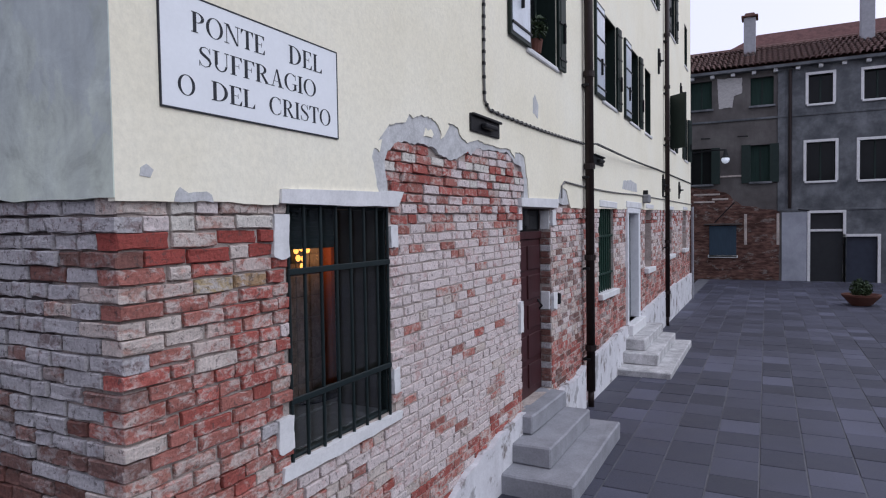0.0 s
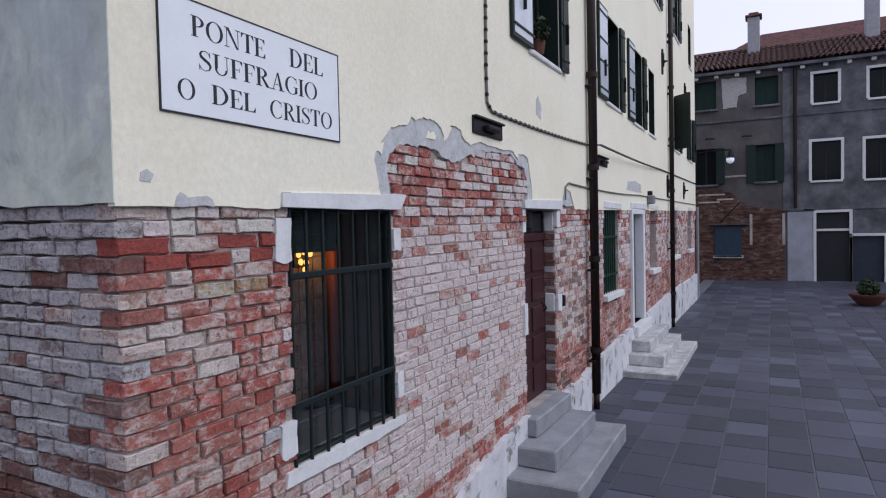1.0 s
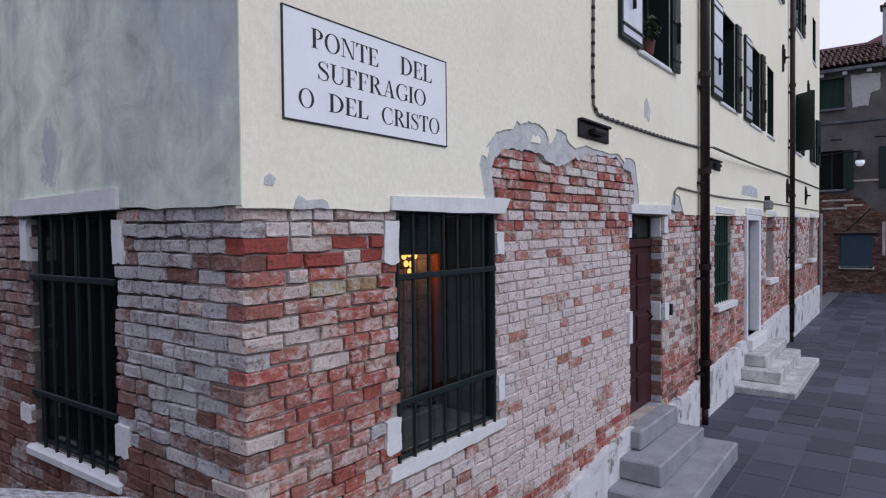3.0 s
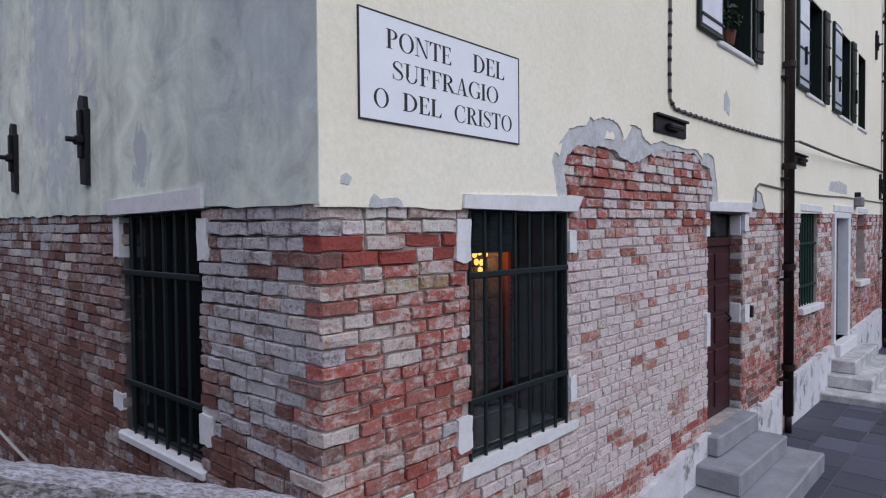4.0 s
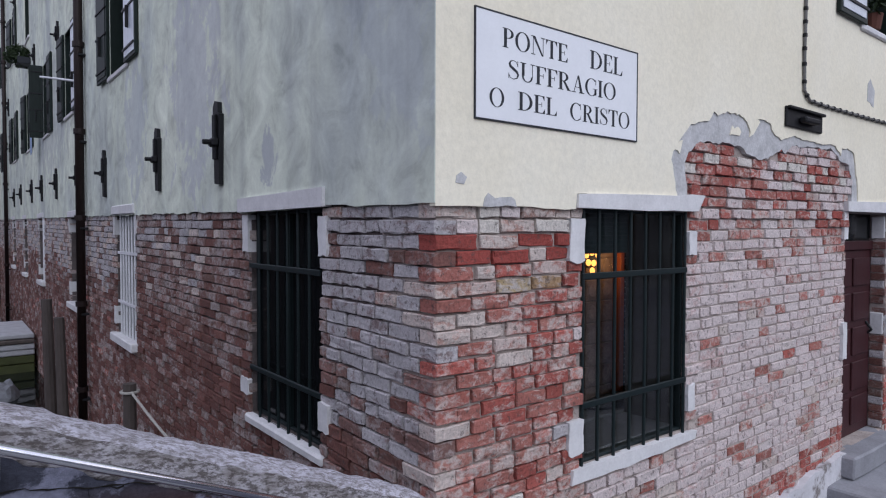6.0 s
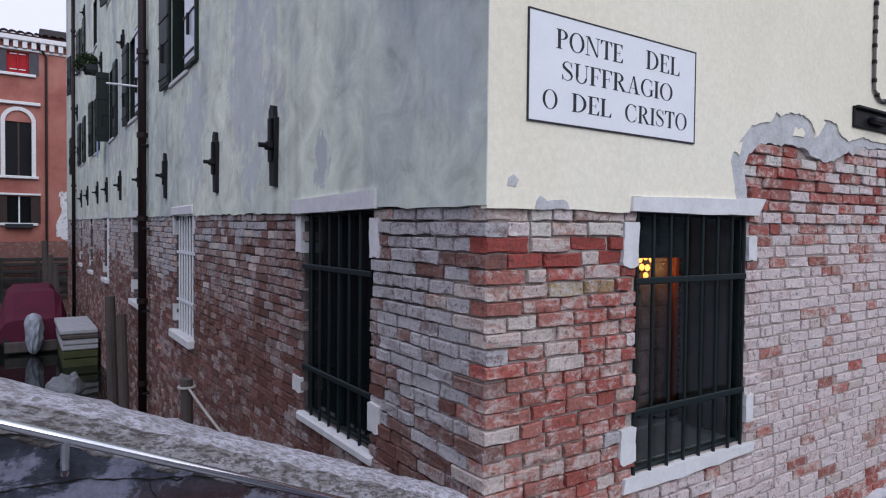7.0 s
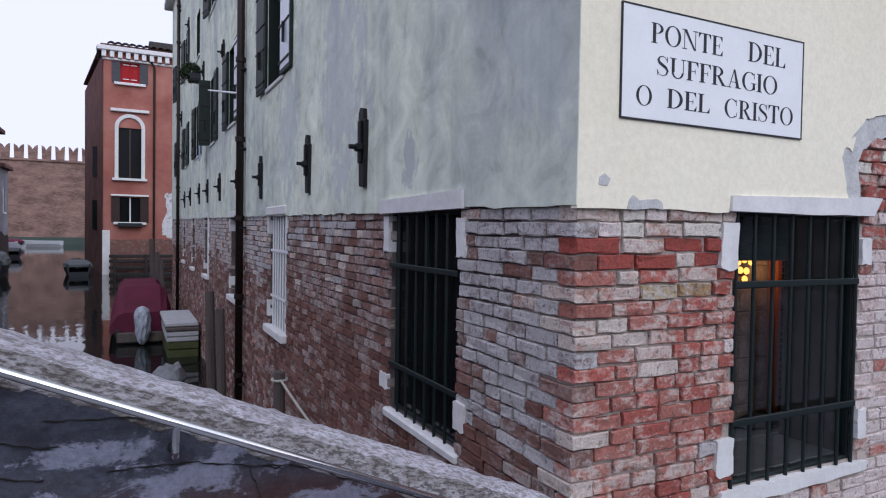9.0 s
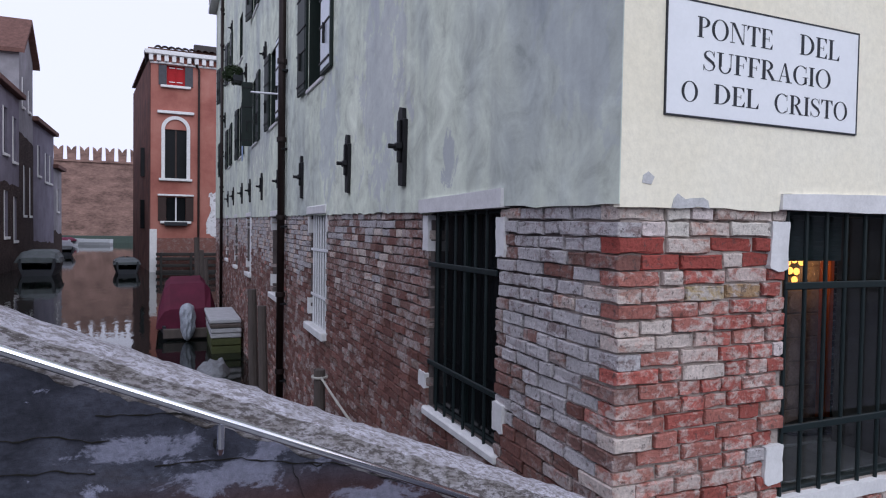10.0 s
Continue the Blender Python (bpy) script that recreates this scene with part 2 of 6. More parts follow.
GLASS = glass_mat("window_glass", (0.9, 0.93, 0.93))
DARKGLASS = plain("dark_glass", (0.008, 0.009, 0.01), 0.1, 0, var=0.3, scale=3, bstr=0.02, spec=0.14)


def water_mat():
    m, n, l, b = node_mat("canal_water", 0.03, 0, 0.35)
    b.inputs["Base Color"].default_value = (0.007, 0.009, 0.008, 1)
    b.inputs["IOR"].default_value = 1.34
    v = coords(n, l, (1.2, 0.5, 1))
    bump(n, l, b, noise_tex(n, l, v, 2.2, 4, 0.5), 0.1, 0.05)
    return m


WATER = water_mat()


def glow_mat(name, col, strength):
    m, n, l, b = node_mat(name, 0.4)
    b.inputs["Emission Color"].default_value, b.inputs["Emission Strength"].default_value = (*col, 1), strength
    b.inputs["Base Color"].default_value = (*col, 1)
    return m


# ---- building helpers ----
def part(name, bm, mat, parent=None, label="", smooth=False):
    """One mesh object, as a thing or as a part of one."""
    bmesh.ops.recalc_face_normals(bm, faces=bm.faces)
    me = bpy.data.meshes.new(name)
    bm.to_mesh(me)
    bm.free()
    me.materials.append(mat)
    if smooth:
        me.shade_smooth()
    ob = new(name, me)
    ob.parent = parent
    if label:
        tagged(ob, label)
    return ob


def empty(name, label="", category="", group="", kind="", at=(0, 0, 0)):
    ob = new(name)
    ob.empty_display_size = 0.1
    return tagged(ob, label, category, group, kind)


def box(bm, a, b, bev=0.006, seed=None):
    """A box from corner to corner with softened, slightly uneven edges."""
    lo, hi = [min(p, q) for p, q in zip(a, b)], [max(p, q) for p, q in zip(a, b)]
    t = bmesh.new()
    bmesh.ops.create_cube(t, size=1)
    for v in t.verts:
        v.co = Vector([(lo[i] + hi[i]) / 2 + v.co[i] * (hi[i] - lo[i]) for i in range(3)])
        if seed is not None:
            v.co += 0.25 * bev * Vector([math.sin(seed + 7 * v.index + k) * 2 for k in range(3)])
    bev = min(bev, 0.3 * min(h - k for h, k in zip(hi, lo)))
    if bev > 0.0005:
        bmesh.ops.bevel(t, geom=t.edges[:], offset=bev, segments=1, affect="EDGES")
    join(bm, t)
    return bm


def join(bm, t, m=None):
    ids = {}
    for v in t.verts:
        ids[v] = bm.verts.new(m @ v.co if m else v.co)
    for f in t.faces:
        bm.faces.new([ids[v] for v in f.verts])
    t.free()


def one(a, b, bev=0.006, seed=None):
    return box(bmesh.new(), a, b, bev, seed)


def tube(bm, pts, r, sides=10, r2=None):
    """A round bar through points."""
    rings = []
    pts, s = [Vector(p) for p in pts], None
    for i, p in enumerate(pts):
        d = (pts[min(i + 1, len(pts) - 1)] - pts[max(i - 1, 0)]).normalized()
        s = d.orthogonal().normalized() if s is None else (s - d * s.dot(d)).normalized()
        u = s.cross(d)
        rad = r if r2 is None else r + (r2 - r) * i / (len(pts) - 1)
        rings.append([bm.verts.new(p + rad * (math.cos(a) * s + math.sin(a) * u)) for a in [k * math.tau / sides for k in range(sides)]])
    for a, b in zip(rings, rings[1:]):
        for k in range(sides):
            bm.faces.new((a[k], a[(k + 1) % sides], b[(k + 1) % sides], b[k]))
    bm.faces.new(rings[0]), bm.faces.new(rings[-1])
    return bm


def front(u, d, z):
    return Vector((u, d, z))


def canal(u, d, z):
    return Vector((d, u, z))


def slab(bm, W, loops, d0, d1):
    """A wall sheet with holes: outlines in (u, z), from depth d0 to d1."""
    from mathutils.geometry import tessellate_polygon
    flat = [p for lp in loops for p in lp]
    tris = tessellate_polygon([[Vector((u, z, 0)) for u, z in lp] for lp in loops])
    a, b = [bm.verts.new(W(u, d0, z)) for u, z in flat], [bm.verts.new(W(u, d1, z)) for u, z in flat]
    for t in tris:
        try:
            bm.faces.new([a[i] for i in t]), bm.faces.new([b[i] for i in reversed(t)])
        except ValueError:
            pass
    k = 0
    for lp in loops:
        m = len(lp)
        for i in range(m):
            p, q = k + i, k + (i + 1) % m
            bm.faces.new((a[p], a[q], b[q], b[p]))
        k += m
    return bm


def rect(u0, u1, z0, z1):
    return [(u0, z0), (u1, z0), (u1, z1), (u0, z1)]


def wbox(W, u0, u1, d0, d1, z0, z1, bev=0.006, seed=None, bm=None):
    return box(bm or bmesh.new(), W(u0, d0, z0), W(u1, d1, z1), bev, seed)


def rough_line(pts, step, amp, seed):
    """A line with small random bites between its points."""
    out = []
    for (u0, z0), (u1, z1) in zip(pts, pts[1:]):
        k = max(1, int(math.hypot(u1 - u0, z1 - z0) / step))
        for i in range(k):
            f = i / k
            p = Vector((u0 + (u1 - u0) * f, z0 + (z1 - z0) * f, seed))
            e = amp * (noise.noise(p * 9) + 0.6 * noise.noise(p * 27))
            out.append((p.x + 0.5 * e * (0 < i), p.y + e * (i > 0)))
    out.append(pts[-1])
    return out


# ---- the corner building ----
GROUND, WATERZ, TOP = -0.2, -0.8, 10.4
# openings: u0, u1, z0, z1
F_LOW = [(0.92, 1.86, 0.97, 2.25), (4.24, 5.2, 0.33, 2.3), (7.42, 8.38, 1.14, 2.36), (9.3, 10.45, 0.43, 2.39), (11.2, 11.97, 1.25, 2.41), (14.2, 15.1, 1.36, 2.43), (17.3, 18.2, 1.39, 2.48)]
F_UP = [(4.42, 5.36, 3.85, 5.15), (7.58, 8.46, 3.88, 5.12), (9.55, 10.4, 3.86, 5.12), (11.08, 11.75, 3.86, 5.08), (14.6, 15.45, 3.9, 5.15), (17.5, 18.3, 3.9, 5.1)]
F_TOP = [(4.5, 5.38, 6.6, 7.8), (7.67, 8.5, 6.6, 7.8), (9.6, 10.4, 6.6, 7.8), (11.6, 12.45, 6.6, 7.8), (14.6, 15.45, 6.65, 7.8), (17.6, 18.3, 6.55, 7.7)]
C_LOW = [(1.0, 1.97, 0.96, 2.255), (5.03, 5.95, 0.98, 2.31), (8.28, 9.2, 1.05, 2.33), (12.3, 13.15, 1.15, 2.38), (15.4, 16.1, 1.15, 2.4), (18.3, 19.0, 1.2, 2.42)]
C_UP = [(5.2, 6.05, 3.88, 5.2), (8.55, 9.35, 3.88, 5.15), (11.2, 12.0, 3.88, 5.2), (14.1, 14.9, 3.9, 5.15), (17.4, 18.3, 3.95, 5.1), (20.8, 21.6, 3.95, 5.1)]
C_TOP = [(5.05, 5.95, 6.6, 7.9), (8.55, 9.35, 6.6, 7.9), (11.2, 12.0, 6.6, 7.9), (14.2, 15.0, 6.3, 7.4), (17.4, 18.3, 6.5, 7.7), (20.8, 21.6, 6.5, 7.7)]
F_END, C_END = 19.2, 24.2
MF, MC = 0.022, 0.021


def f_edge(u):
    """Height of the plaster's foot over the brickwork of the square's front."""
    return 2.245 + 0.0125 * u


def c_edge(u):
    return 2.245 + 0.0105 * u


def holes(ops):
    return [rect(*o) for o in ops]


bm = slab(bmesh.new(), front, [rect(MC, F_END, -1.8, TOP)] + holes(F_LOW + F_UP + F_TOP), MF, 0.42)
wall_front = tagged(part("wall_front", bm, MORTAR), "old brick wall with flaking cream plaster above", "wall", kind="structure")
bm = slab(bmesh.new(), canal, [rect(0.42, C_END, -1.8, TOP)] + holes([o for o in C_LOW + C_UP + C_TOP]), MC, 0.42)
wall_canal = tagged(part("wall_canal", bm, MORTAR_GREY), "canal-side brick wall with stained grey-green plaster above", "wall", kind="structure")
# the closing walls, roof and dark floors behind the openings
bm = one((0.42, C_END - 0.4, -1), (F_END, C_END, TOP), 0.01)
box(bm, (F_END - 0.4, 0.42, -1), (F_END, C_END - 0.4, TOP), 0.01)
tagged(part("wall_rear", bm, GREY), "plain rear walls of the corner house", "wall", kind="structure")
for k, z in enumerate((2.9, 6.0)):
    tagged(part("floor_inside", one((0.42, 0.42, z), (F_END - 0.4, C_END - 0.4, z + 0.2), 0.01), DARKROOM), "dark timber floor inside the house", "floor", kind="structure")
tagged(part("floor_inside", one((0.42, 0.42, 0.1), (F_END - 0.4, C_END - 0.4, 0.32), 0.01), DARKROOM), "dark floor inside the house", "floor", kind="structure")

# plaster skins
PATCH = [(4.4, 2.37), (4.4, 2.43), (4.38, 2.57), (4.29, 2.78), (4.16, 2.81), (4.05, 2.8), (4.03, 2.74), (3.92, 2.81), (3.63, 2.8), (3.32, 2.8), (3.21, 2.82), (2.99, 2.77), (2.92, 2.79), (2.82, 2.87), (2.73, 2.88), (2.63, 2.86), (2.56, 2.77), (2.49, 2.85), (2.41, 2.88), (2.26, 2.88), (2.15, 2.84), (2.1, 2.86), (2.05, 2.8), (1.93, 2.78), (1.85, 2.76), (1.76, 2.68), (1.67, 2.59), (1.65, 2.54), (1.675, 2.47), (1.72, 2.33)]
low = [(F_END, f_edge(F_END)), (5.9, f_edge(5.9))]
low += [(5.85, 2.36), (5.72, 2.52), (5.5, 2.56), (5.4, 2.42)]
low = rough_line(low, 0.12, 0.012, 1.0)[:-1] + [(5.38, 2.4), (4.4, 2.37)] + rough_line(PATCH, 0.025, 0.018, 2.0)[1:]
low += rough_line([(1.7, 2.33), (0.85, 2.32), (0.84, 2.245), (0.62, 2.242), (0.46, 2.248), (0.36, 2.248), (0.28, 2.24), (-0.012, 2.238)], 0.06, 0.01, 3.0)
skin = [(-0.012, TOP), (F_END, TOP)] + low
bm = slab(bmesh.new(), front, [skin] + holes([(a, b, c - 0.0, d) for a, b, c, d in F_UP + F_TOP]), -0.016, MF)
part("plaster", bm, CREAM, wall_front, "cream lime plaster, flaked off along its foot")
# the grey underlayer left along the break
under = [(4.44, 2.37), (4.44, 2.43), (4.42, 2.605), (4.33, 2.815), (4.2, 2.845), (4.09, 2.835), (4.07, 2.775), (3.92, 2.845), (3.63, 2.835), (3.32, 2.835), (3.21, 2.855), (2.99, 2.805), (2.92, 2.825), (2.82, 2.905), (2.73, 2.915), (2.63, 2.895), (2.56, 2.805), (2.49, 2.885), (2.41, 2.915), (2.26, 2.915), (2.15, 2.875), (2.1, 2.895), (2.05, 2.835), (1.93, 2.815), (1.81, 2.795), (1.72, 2.715), (1.63, 2.625), (1.61, 2.575), (1.635, 2.505), (1.68, 2.33)]
inner = rough_line([(1.83, 2.33), (1.8, 2.53), (1.84, 2.6), (1.92, 2.65), (2.08, 2.68), (2.22, 2.69), (2.41, 2.685), (2.6, 2.63), (2.82, 2.63), (3.02, 2.71), (3.4, 2.755), (3.88, 2.775), (4.0, 2.73), (4.22, 2.68), (4.28, 2.54), (4.28, 2.36)], 0.035, 0.035, 5.0)
bm = slab(bmesh.new(), front, [under + inner], -0.007, MF + 0.004)
part("underlayer", bm, RENDER, wall_front, "grey render coat bared where the plaster broke off")
bm = slab(bmesh.new(), front, [rough_line([(5.42, 2.37), (5.44, 2.5), (5.55, 2.6), (5.75, 2.58), (5.88, 2.5), (5.86, 2.36), (5.6, 2.35), (5.42, 2.37)], 0.05, 0.015, 6.0)[:-1]], -0.006, MF)
part("underlayer", bm, RENDER, wall_front)
low = rough_line([(C_END, c_edge(C_END)), (2.1, c_edge(2.1)), (2.08, 2.25), (0.9, 2.27), (0.5, 2.255), (-0.012, 2.255)], 0.1, 0.014, 7.0)
bm = slab(bmesh.new(), canal, [[(-0.0155, TOP), (C_END, TOP)] + low[:-1] + [(-0.0155, 2.25)]] + holes(C_UP + C_TOP), -0.0165, MC)
part("plaster", bm, GREY, wall_canal, "grey-green plaster with bluish damp stains")
for name, W, end, wall in (("cornice", front, F_END, wall_front), ("cornice", canal, C_END, wall_canal)):
    part(name, wbox(W, -0.35, end + 0.3, -0.3, 0.1, TOP, TOP + 0.22, 0.03), ISTRIA, wall, "projecting stone eaves cornice")
tagged(part("house_roof", one((-0.3, -0.3, TOP + 0.2), (F_END, C_END, TOP + 0.5), 0.05), ROOFTILE), "low clay-tiled roof over the corner house", "roof", kind="structure")

for pts in ([(2.3, 2.74), (2.42, 2.745), (2.44, 2.77), (2.4, 2.8), (2.36, 2.78), (2.33, 2.8)], [(2.55, 2.75), (2.6, 2.77), (2.69, 2.86), (2.66, 2.875), (2.6, 2.86), (2.56, 2.81)], [(1.69, 2.6), (1.74, 2.58), (1.77, 2.66), (1.72, 2.64)]):
    part("plaster_crumb", slab(bmesh.new(), front, [rough_line(pts + pts[:1], 0.02, 0.01, pts[0][0])[:-1]], -0.013, -0.005), CREAM, wall_front)

# white plinth plaster along the square
top = rough_line([(2.2, GROUND - 0.1), (2.5, 0.05), (2.86, 0.21), (3.5, 0.3), (4.2, 0.34)], 0.1, 0.04, 8.0)
bm = slab(bmesh.new(), front, [[(4.22, GROUND - 0.1)] + top[::-1]], -0.035, MF)
part("plinth", bm, WHITEBASE, wall_front, "white rendered plinth, cracked and peeling")
top = rough_line([(5.22, 0.24), (5.6, 0.3), (6.0, 0.26), (6.42, 0.34)], 0.08, 0.05, 9.0)
bm = slab(bmesh.new(), front, [[(5.22, GROUND - 0.1)] + top + [(6.42, GROUND - 0.1)]], -0.05, MF)
part("plinth", bm, WHITEBASE, wall_front)
top = rough_line([(6.7, 0.36), (8.0, 0.41), (9.26, 0.44)], 0.2, 0.04, 10.0)
bm = slab(bmesh.new(), front, [[(6.7, GROUND - 0.1)] + top + [(9.26, GROUND - 0.1)]], -0.05, MF)
part("plinth", bm, WHITEBASE, wall_front)
top = rough_line([(10.5, 0.48), (13.5, 0.57), (F_END, 0.58)], 0.3, 0.04, 11.0)
bm = slab(bmesh.new(), front, [[(10.5, GROUND - 0.1)] + top + [(F_END, GROUND - 0.1)]], -0.05, MF)
part("plinth", bm, WHITEBASE, wall_front)


# ---- windows and doors of the corner house ----
def stones(W, parent, o, spec):
    """Short white quoin blocks let into a jamb: u0, u1, z0, z1."""
    for i, (u0, u1, z0, z1) in enumerate(spec):
        part("jamb_stone", slab(bmesh.new(), W, [rough_line([(u0, z0), (u1, z0), (u1, z1), (u0, z1), (u0, z0)], 0.025, 0.02, u0 + z0)[:-1]], -0.006 - 0.002 * i, 0.1), ISTRIA, parent, "worn white stone block in the jamb")


def grille(W, parent, o, n, mat, d=0.05, hz=(), r=0.011, label=""):
    u0, u1, z0, z1 = o
    for i in range(n):
        u = u0 + (u1 - u0) * (i + 1) / (n + 1)
        part("bar", tube(bmesh.new(), [W(u, d, z0 - 0.01), W(u, d, (z0 + z1) / 2), W(u, d, z1)], r, 8), mat, parent)
    for z in hz:
        part("crossbar", wbox(W, u0, u1, d - 0.012, d + 0.002, z - 0.016, z + 0.016, 0.003), mat, parent)


def pane_frame(W, parent, o, d, mat, t=0.05, mull=1, glass=GLASS):
    u0, u1, z0, z1 = o
    for a in ((u0, u0 + t, z0, z1), (u1 - t, u1, z0, z1), (u0 + t, u1 - t, z0, z0 + t), (u0 + t, u1 - t, z1 - t, z1)):
        part("window_frame", wbox(W, a[0], a[1], d, d + 0.05, a[2], a[3], 0.004), mat, parent)
    w = (u1 - u0 - 2 * t) / (mull + 1)
    for k in range(mull):
        u = u0 + t + w * (k + 1)
        part("mullion", wbox(W, u - 0.025, u + 0.025, d - 0.004, d + 0.046, z0 + t, z1 - t, 0.004), mat, parent)
    for k in range(mull + 1):
        g = part("pane", wbox(W, u0 + t + w * k + 0.001, u0 + t + w * (k + 1) - 0.001, d + 0.02, d + 0.026, z0 + t, z1 - t, 0), glass, parent)
        g.visible_shadow = False


def win(k, label):
    return empty("window_%d" % k, label, "window", kind="structure")


# the lit window beside the corner
w = win(1, "tall barred ground-floor window with white stone lintel and lamp glowing inside")
o = F_LOW[0]
stones(front, w, o, [(0.815, 0.925, 1.995, 2.2), (1.862, 1.945, 2.0, 2.135), (0.812, 0.922, 1.05, 1.21), (1.862, 1.935, 1.085, 1.243)])
part("lintel", slab(bmesh.new(), front, [rough_line([(0.845, 2.252), (1.4, 2.248), (1.92, 2.256)], 0.12, 0.008, 1) + rough_line([(1.99, 2.35), (1.4, 2.335), (0.847, 2.318)], 0.12, 0.012, 2)], -0.03, 0.42), ISTRIA, w, "cracked white stone lintel")
part("sill", slab(bmesh.new(), front, [rough_line([(0.83, 0.9), (1.4, 0.9), (1.94, 0.91)], 0.1, 0.012, 3) + rough_line([(1.96, 0.955), (1.4, 0.968), (0.845, 0.97)], 0.1, 0.01, 4)], -0.014, 0.03), ISTRIA, w, "worn white stone sill")
grille(front, w, o, 6, GREENIRON, 0.014, (1.915, 1.272), 0.0095)
for u in (o[0] + 0.012, o[1] - 0.012):
    part("bar", tube(bmesh.new(), [front(u, 0.014, o[2] - 0.02), front(u, 0.014, o[3])], 0.0095, 8), GREENIRON, w)
pane_frame(front, w, o, 0.032, GREENIRON, 0.018, 0)
# near-black strips hide the pale jambs; the recess's shade is their colour
for u in (0.921, 1.847):
    part("reveal_shade", wbox(front, u, u + 0.012, 0.085, 0.42, 0.9, 2.25, 0.002), DARKROOM, w)
SILLBOARD = plain("sill_board", (0.075, 0.073, 0.076), 0.6, var=0.4)
part("inner_board", wbox(front, 0.935, 1.845, 0.085, 0.42, 0.93, 0.99, 0.004), SILLBOARD, w, "pale board inside the window")
for i in range(9):
    z = 2.225 - i * 0.024
    part("blind_slat", wbox(front, 0.94, 1.46, 0.13, 0.14, z - 0.0135, z + 0.0115, 0.002), GREENIRON, w)
part("inner_sill", wbox(front, 0.6, 3.4, 0.425, 0.68, 0.9, 1.0, 0.01), SILLBOARD, w, "pale board inside the window")

# the room behind it
ROOMW = plain("room_wall", (0.28, 0.26, 0.24), 0.9, var=0.2)
tagged(part("wall_room", one((3.6, 0.42, 0.32), (3.75, 3.5, 2.9), 0.01), ROOMW), "plain wall of the lit room", "wall", kind="structure")
tagged(part("wall_room", one((0.42, 3.5, 0.32), (3.75, 3.65, 2.9), 0.01), ROOMW), "plain wall of the lit room", "wall", kind="structure")
TILE = plain("room_tile", (0.2, 0.14, 0.12), 0.5, var=0.5, scale=14)
tw = tagged(part("wall_tiled", one((1.3, 0.7, 0.32), (2.1, 0.8, 2.9), 0.01), TILE), "tiled wall inside the lit room", "wall", kind="structure")
MOTIF = plain("tile_motif", (0.24, 0.17, 0.15), 0.5, var=0.4, scale=30)
for i in range(10):
    for j in range(4):
        t = part("tile", one((1.5 + 0.145 * j, 0.688, 0.95 + 0.145 * i), (1.638 + 0.145 * j, 0.702, 1.088 + 0.145 * i), 0.004), TILE, tw)
        part("motif", tube(bmesh.new(), [(1.569 + 0.145 * j, 0.6895, 1.019 + 0.145 * i), (1.569 + 0.145 * j, 0.685, 1.019 + 0.145 * i)], 0.045, 8), MOTIF, t)
jamb = empty("door_frame", "orange-brown varnished wooden door frame in the lit room", "door frame")
part("post", one((2.1, 0.64, 0.32), (2.145, 0.8, 2.04), 0.006), plain("orange_wood", (0.42, 0.1, 0.03), 0.5, var=0.2, stretch=(1, 1, 0.2)), jamb)
for i in range(40):
    part("slat", one((2.15, 0.7, 0.4 + 0.042 * i), (2.31, 0.715, 0.434 + 0.042 * i), 0.003), IRON, jamb)
part("grey_panel", one((2.31, 0.72, 0.32), (2.69, 0.76, 2.6), 0.006), plain("grey_panel", (0.34, 0.34, 0.34), 0.6, var=0.3, scale=4), jamb)
part("dark_panel", one((2.69, 0.74, 0.32), (3.6, 0.78, 2.6), 0.006), plain("dark_panel", (0.12, 0.11, 0.105), 0.6, var=0.4, scale=5), jamb)
dish = bmesh.new()
bmesh.ops.create_uvsphere(dish, u_segments=16, v_segments=8, radius=0.16)
for v in dish.verts:
    v.co = Vector((1.9 + v.co.x * 1.6, 0.56 + v.co.y * 0.6, 1.02 + max(-0.02, v.co.z * 0.3)))
tagged(part("dark_cloth", dish, IRON), "dark cloth lying on the board inside the window", "cloth")
lamp = empty("wall_lamp", "small lit amber glass wall lamp in the room", "lamp")
part("backplate", one((1.72, 0.672, 1.9), (1.88, 0.69, 2.03), 0.006), IRON, lamp)
AMBER = glow_mat("amber_glow", (1.0, 0.4, 0.08), 3.2)
for i, (dx, dz) in enumerate(((-0.06, 0.02), (-0.005, 0.035), (0.055, 0.02), (-0.04, -0.03), (0.015, -0.035), (0.0, -0.085))):
    s_ = bmesh.new()
    bmesh.ops.create_uvsphere(s_, u_segments=10, v_segments=7, radius=0.017)
    for v in s_.verts:
        v.co = Vector((1.8 + dx, 0.645, 1.965 + dz)) + Vector((v.co.x, v.co.y, v.co.z * 1.3))
    part("bulb", s_, AMBER, lamp, "glowing amber glass")
pl = new("lamp_light", bpy.data.lights.new("lamp_light", "POINT"))
pl.data.energy, pl.data.color, pl.data.shadow_soft_size = 0.9, (1, 0.55, 0.22), 0.05
pl.location = (1.95, 0.58, 1.95)

# the dark barred canal window by the corner
w = win(2, "tall dark barred window with white stone lintel over the canal")
o = C_LOW[0]
stones(canal, w, o, [(1.97, 2.065, 2.0, 2.24), (0.91, 0.998, 2.005, 2.215), (1.975, 2.1, 1.075, 1.17), (0.89, 0.998, 1.09, 1.235)])
part("lintel", slab(bmesh.new(), canal, [[(0.9, 2.262), (1.5, 2.258), (2.075, 2.256), (2.078, 2.345), (1.5, 2.352), (0.9, 2.362)]], -0.035, 0.42), ISTRIA, w, "white stone lintel")
part("sill", wbox(canal, 0.955, 2.0, -0.025, 0.04, 0.9, 0.958, 0.012, 2), ISTRIA, w, "white stone sill")
grille(canal, w, o, 6, GREENIRON, 0.014, (1.915, 1.262), 0.0095)
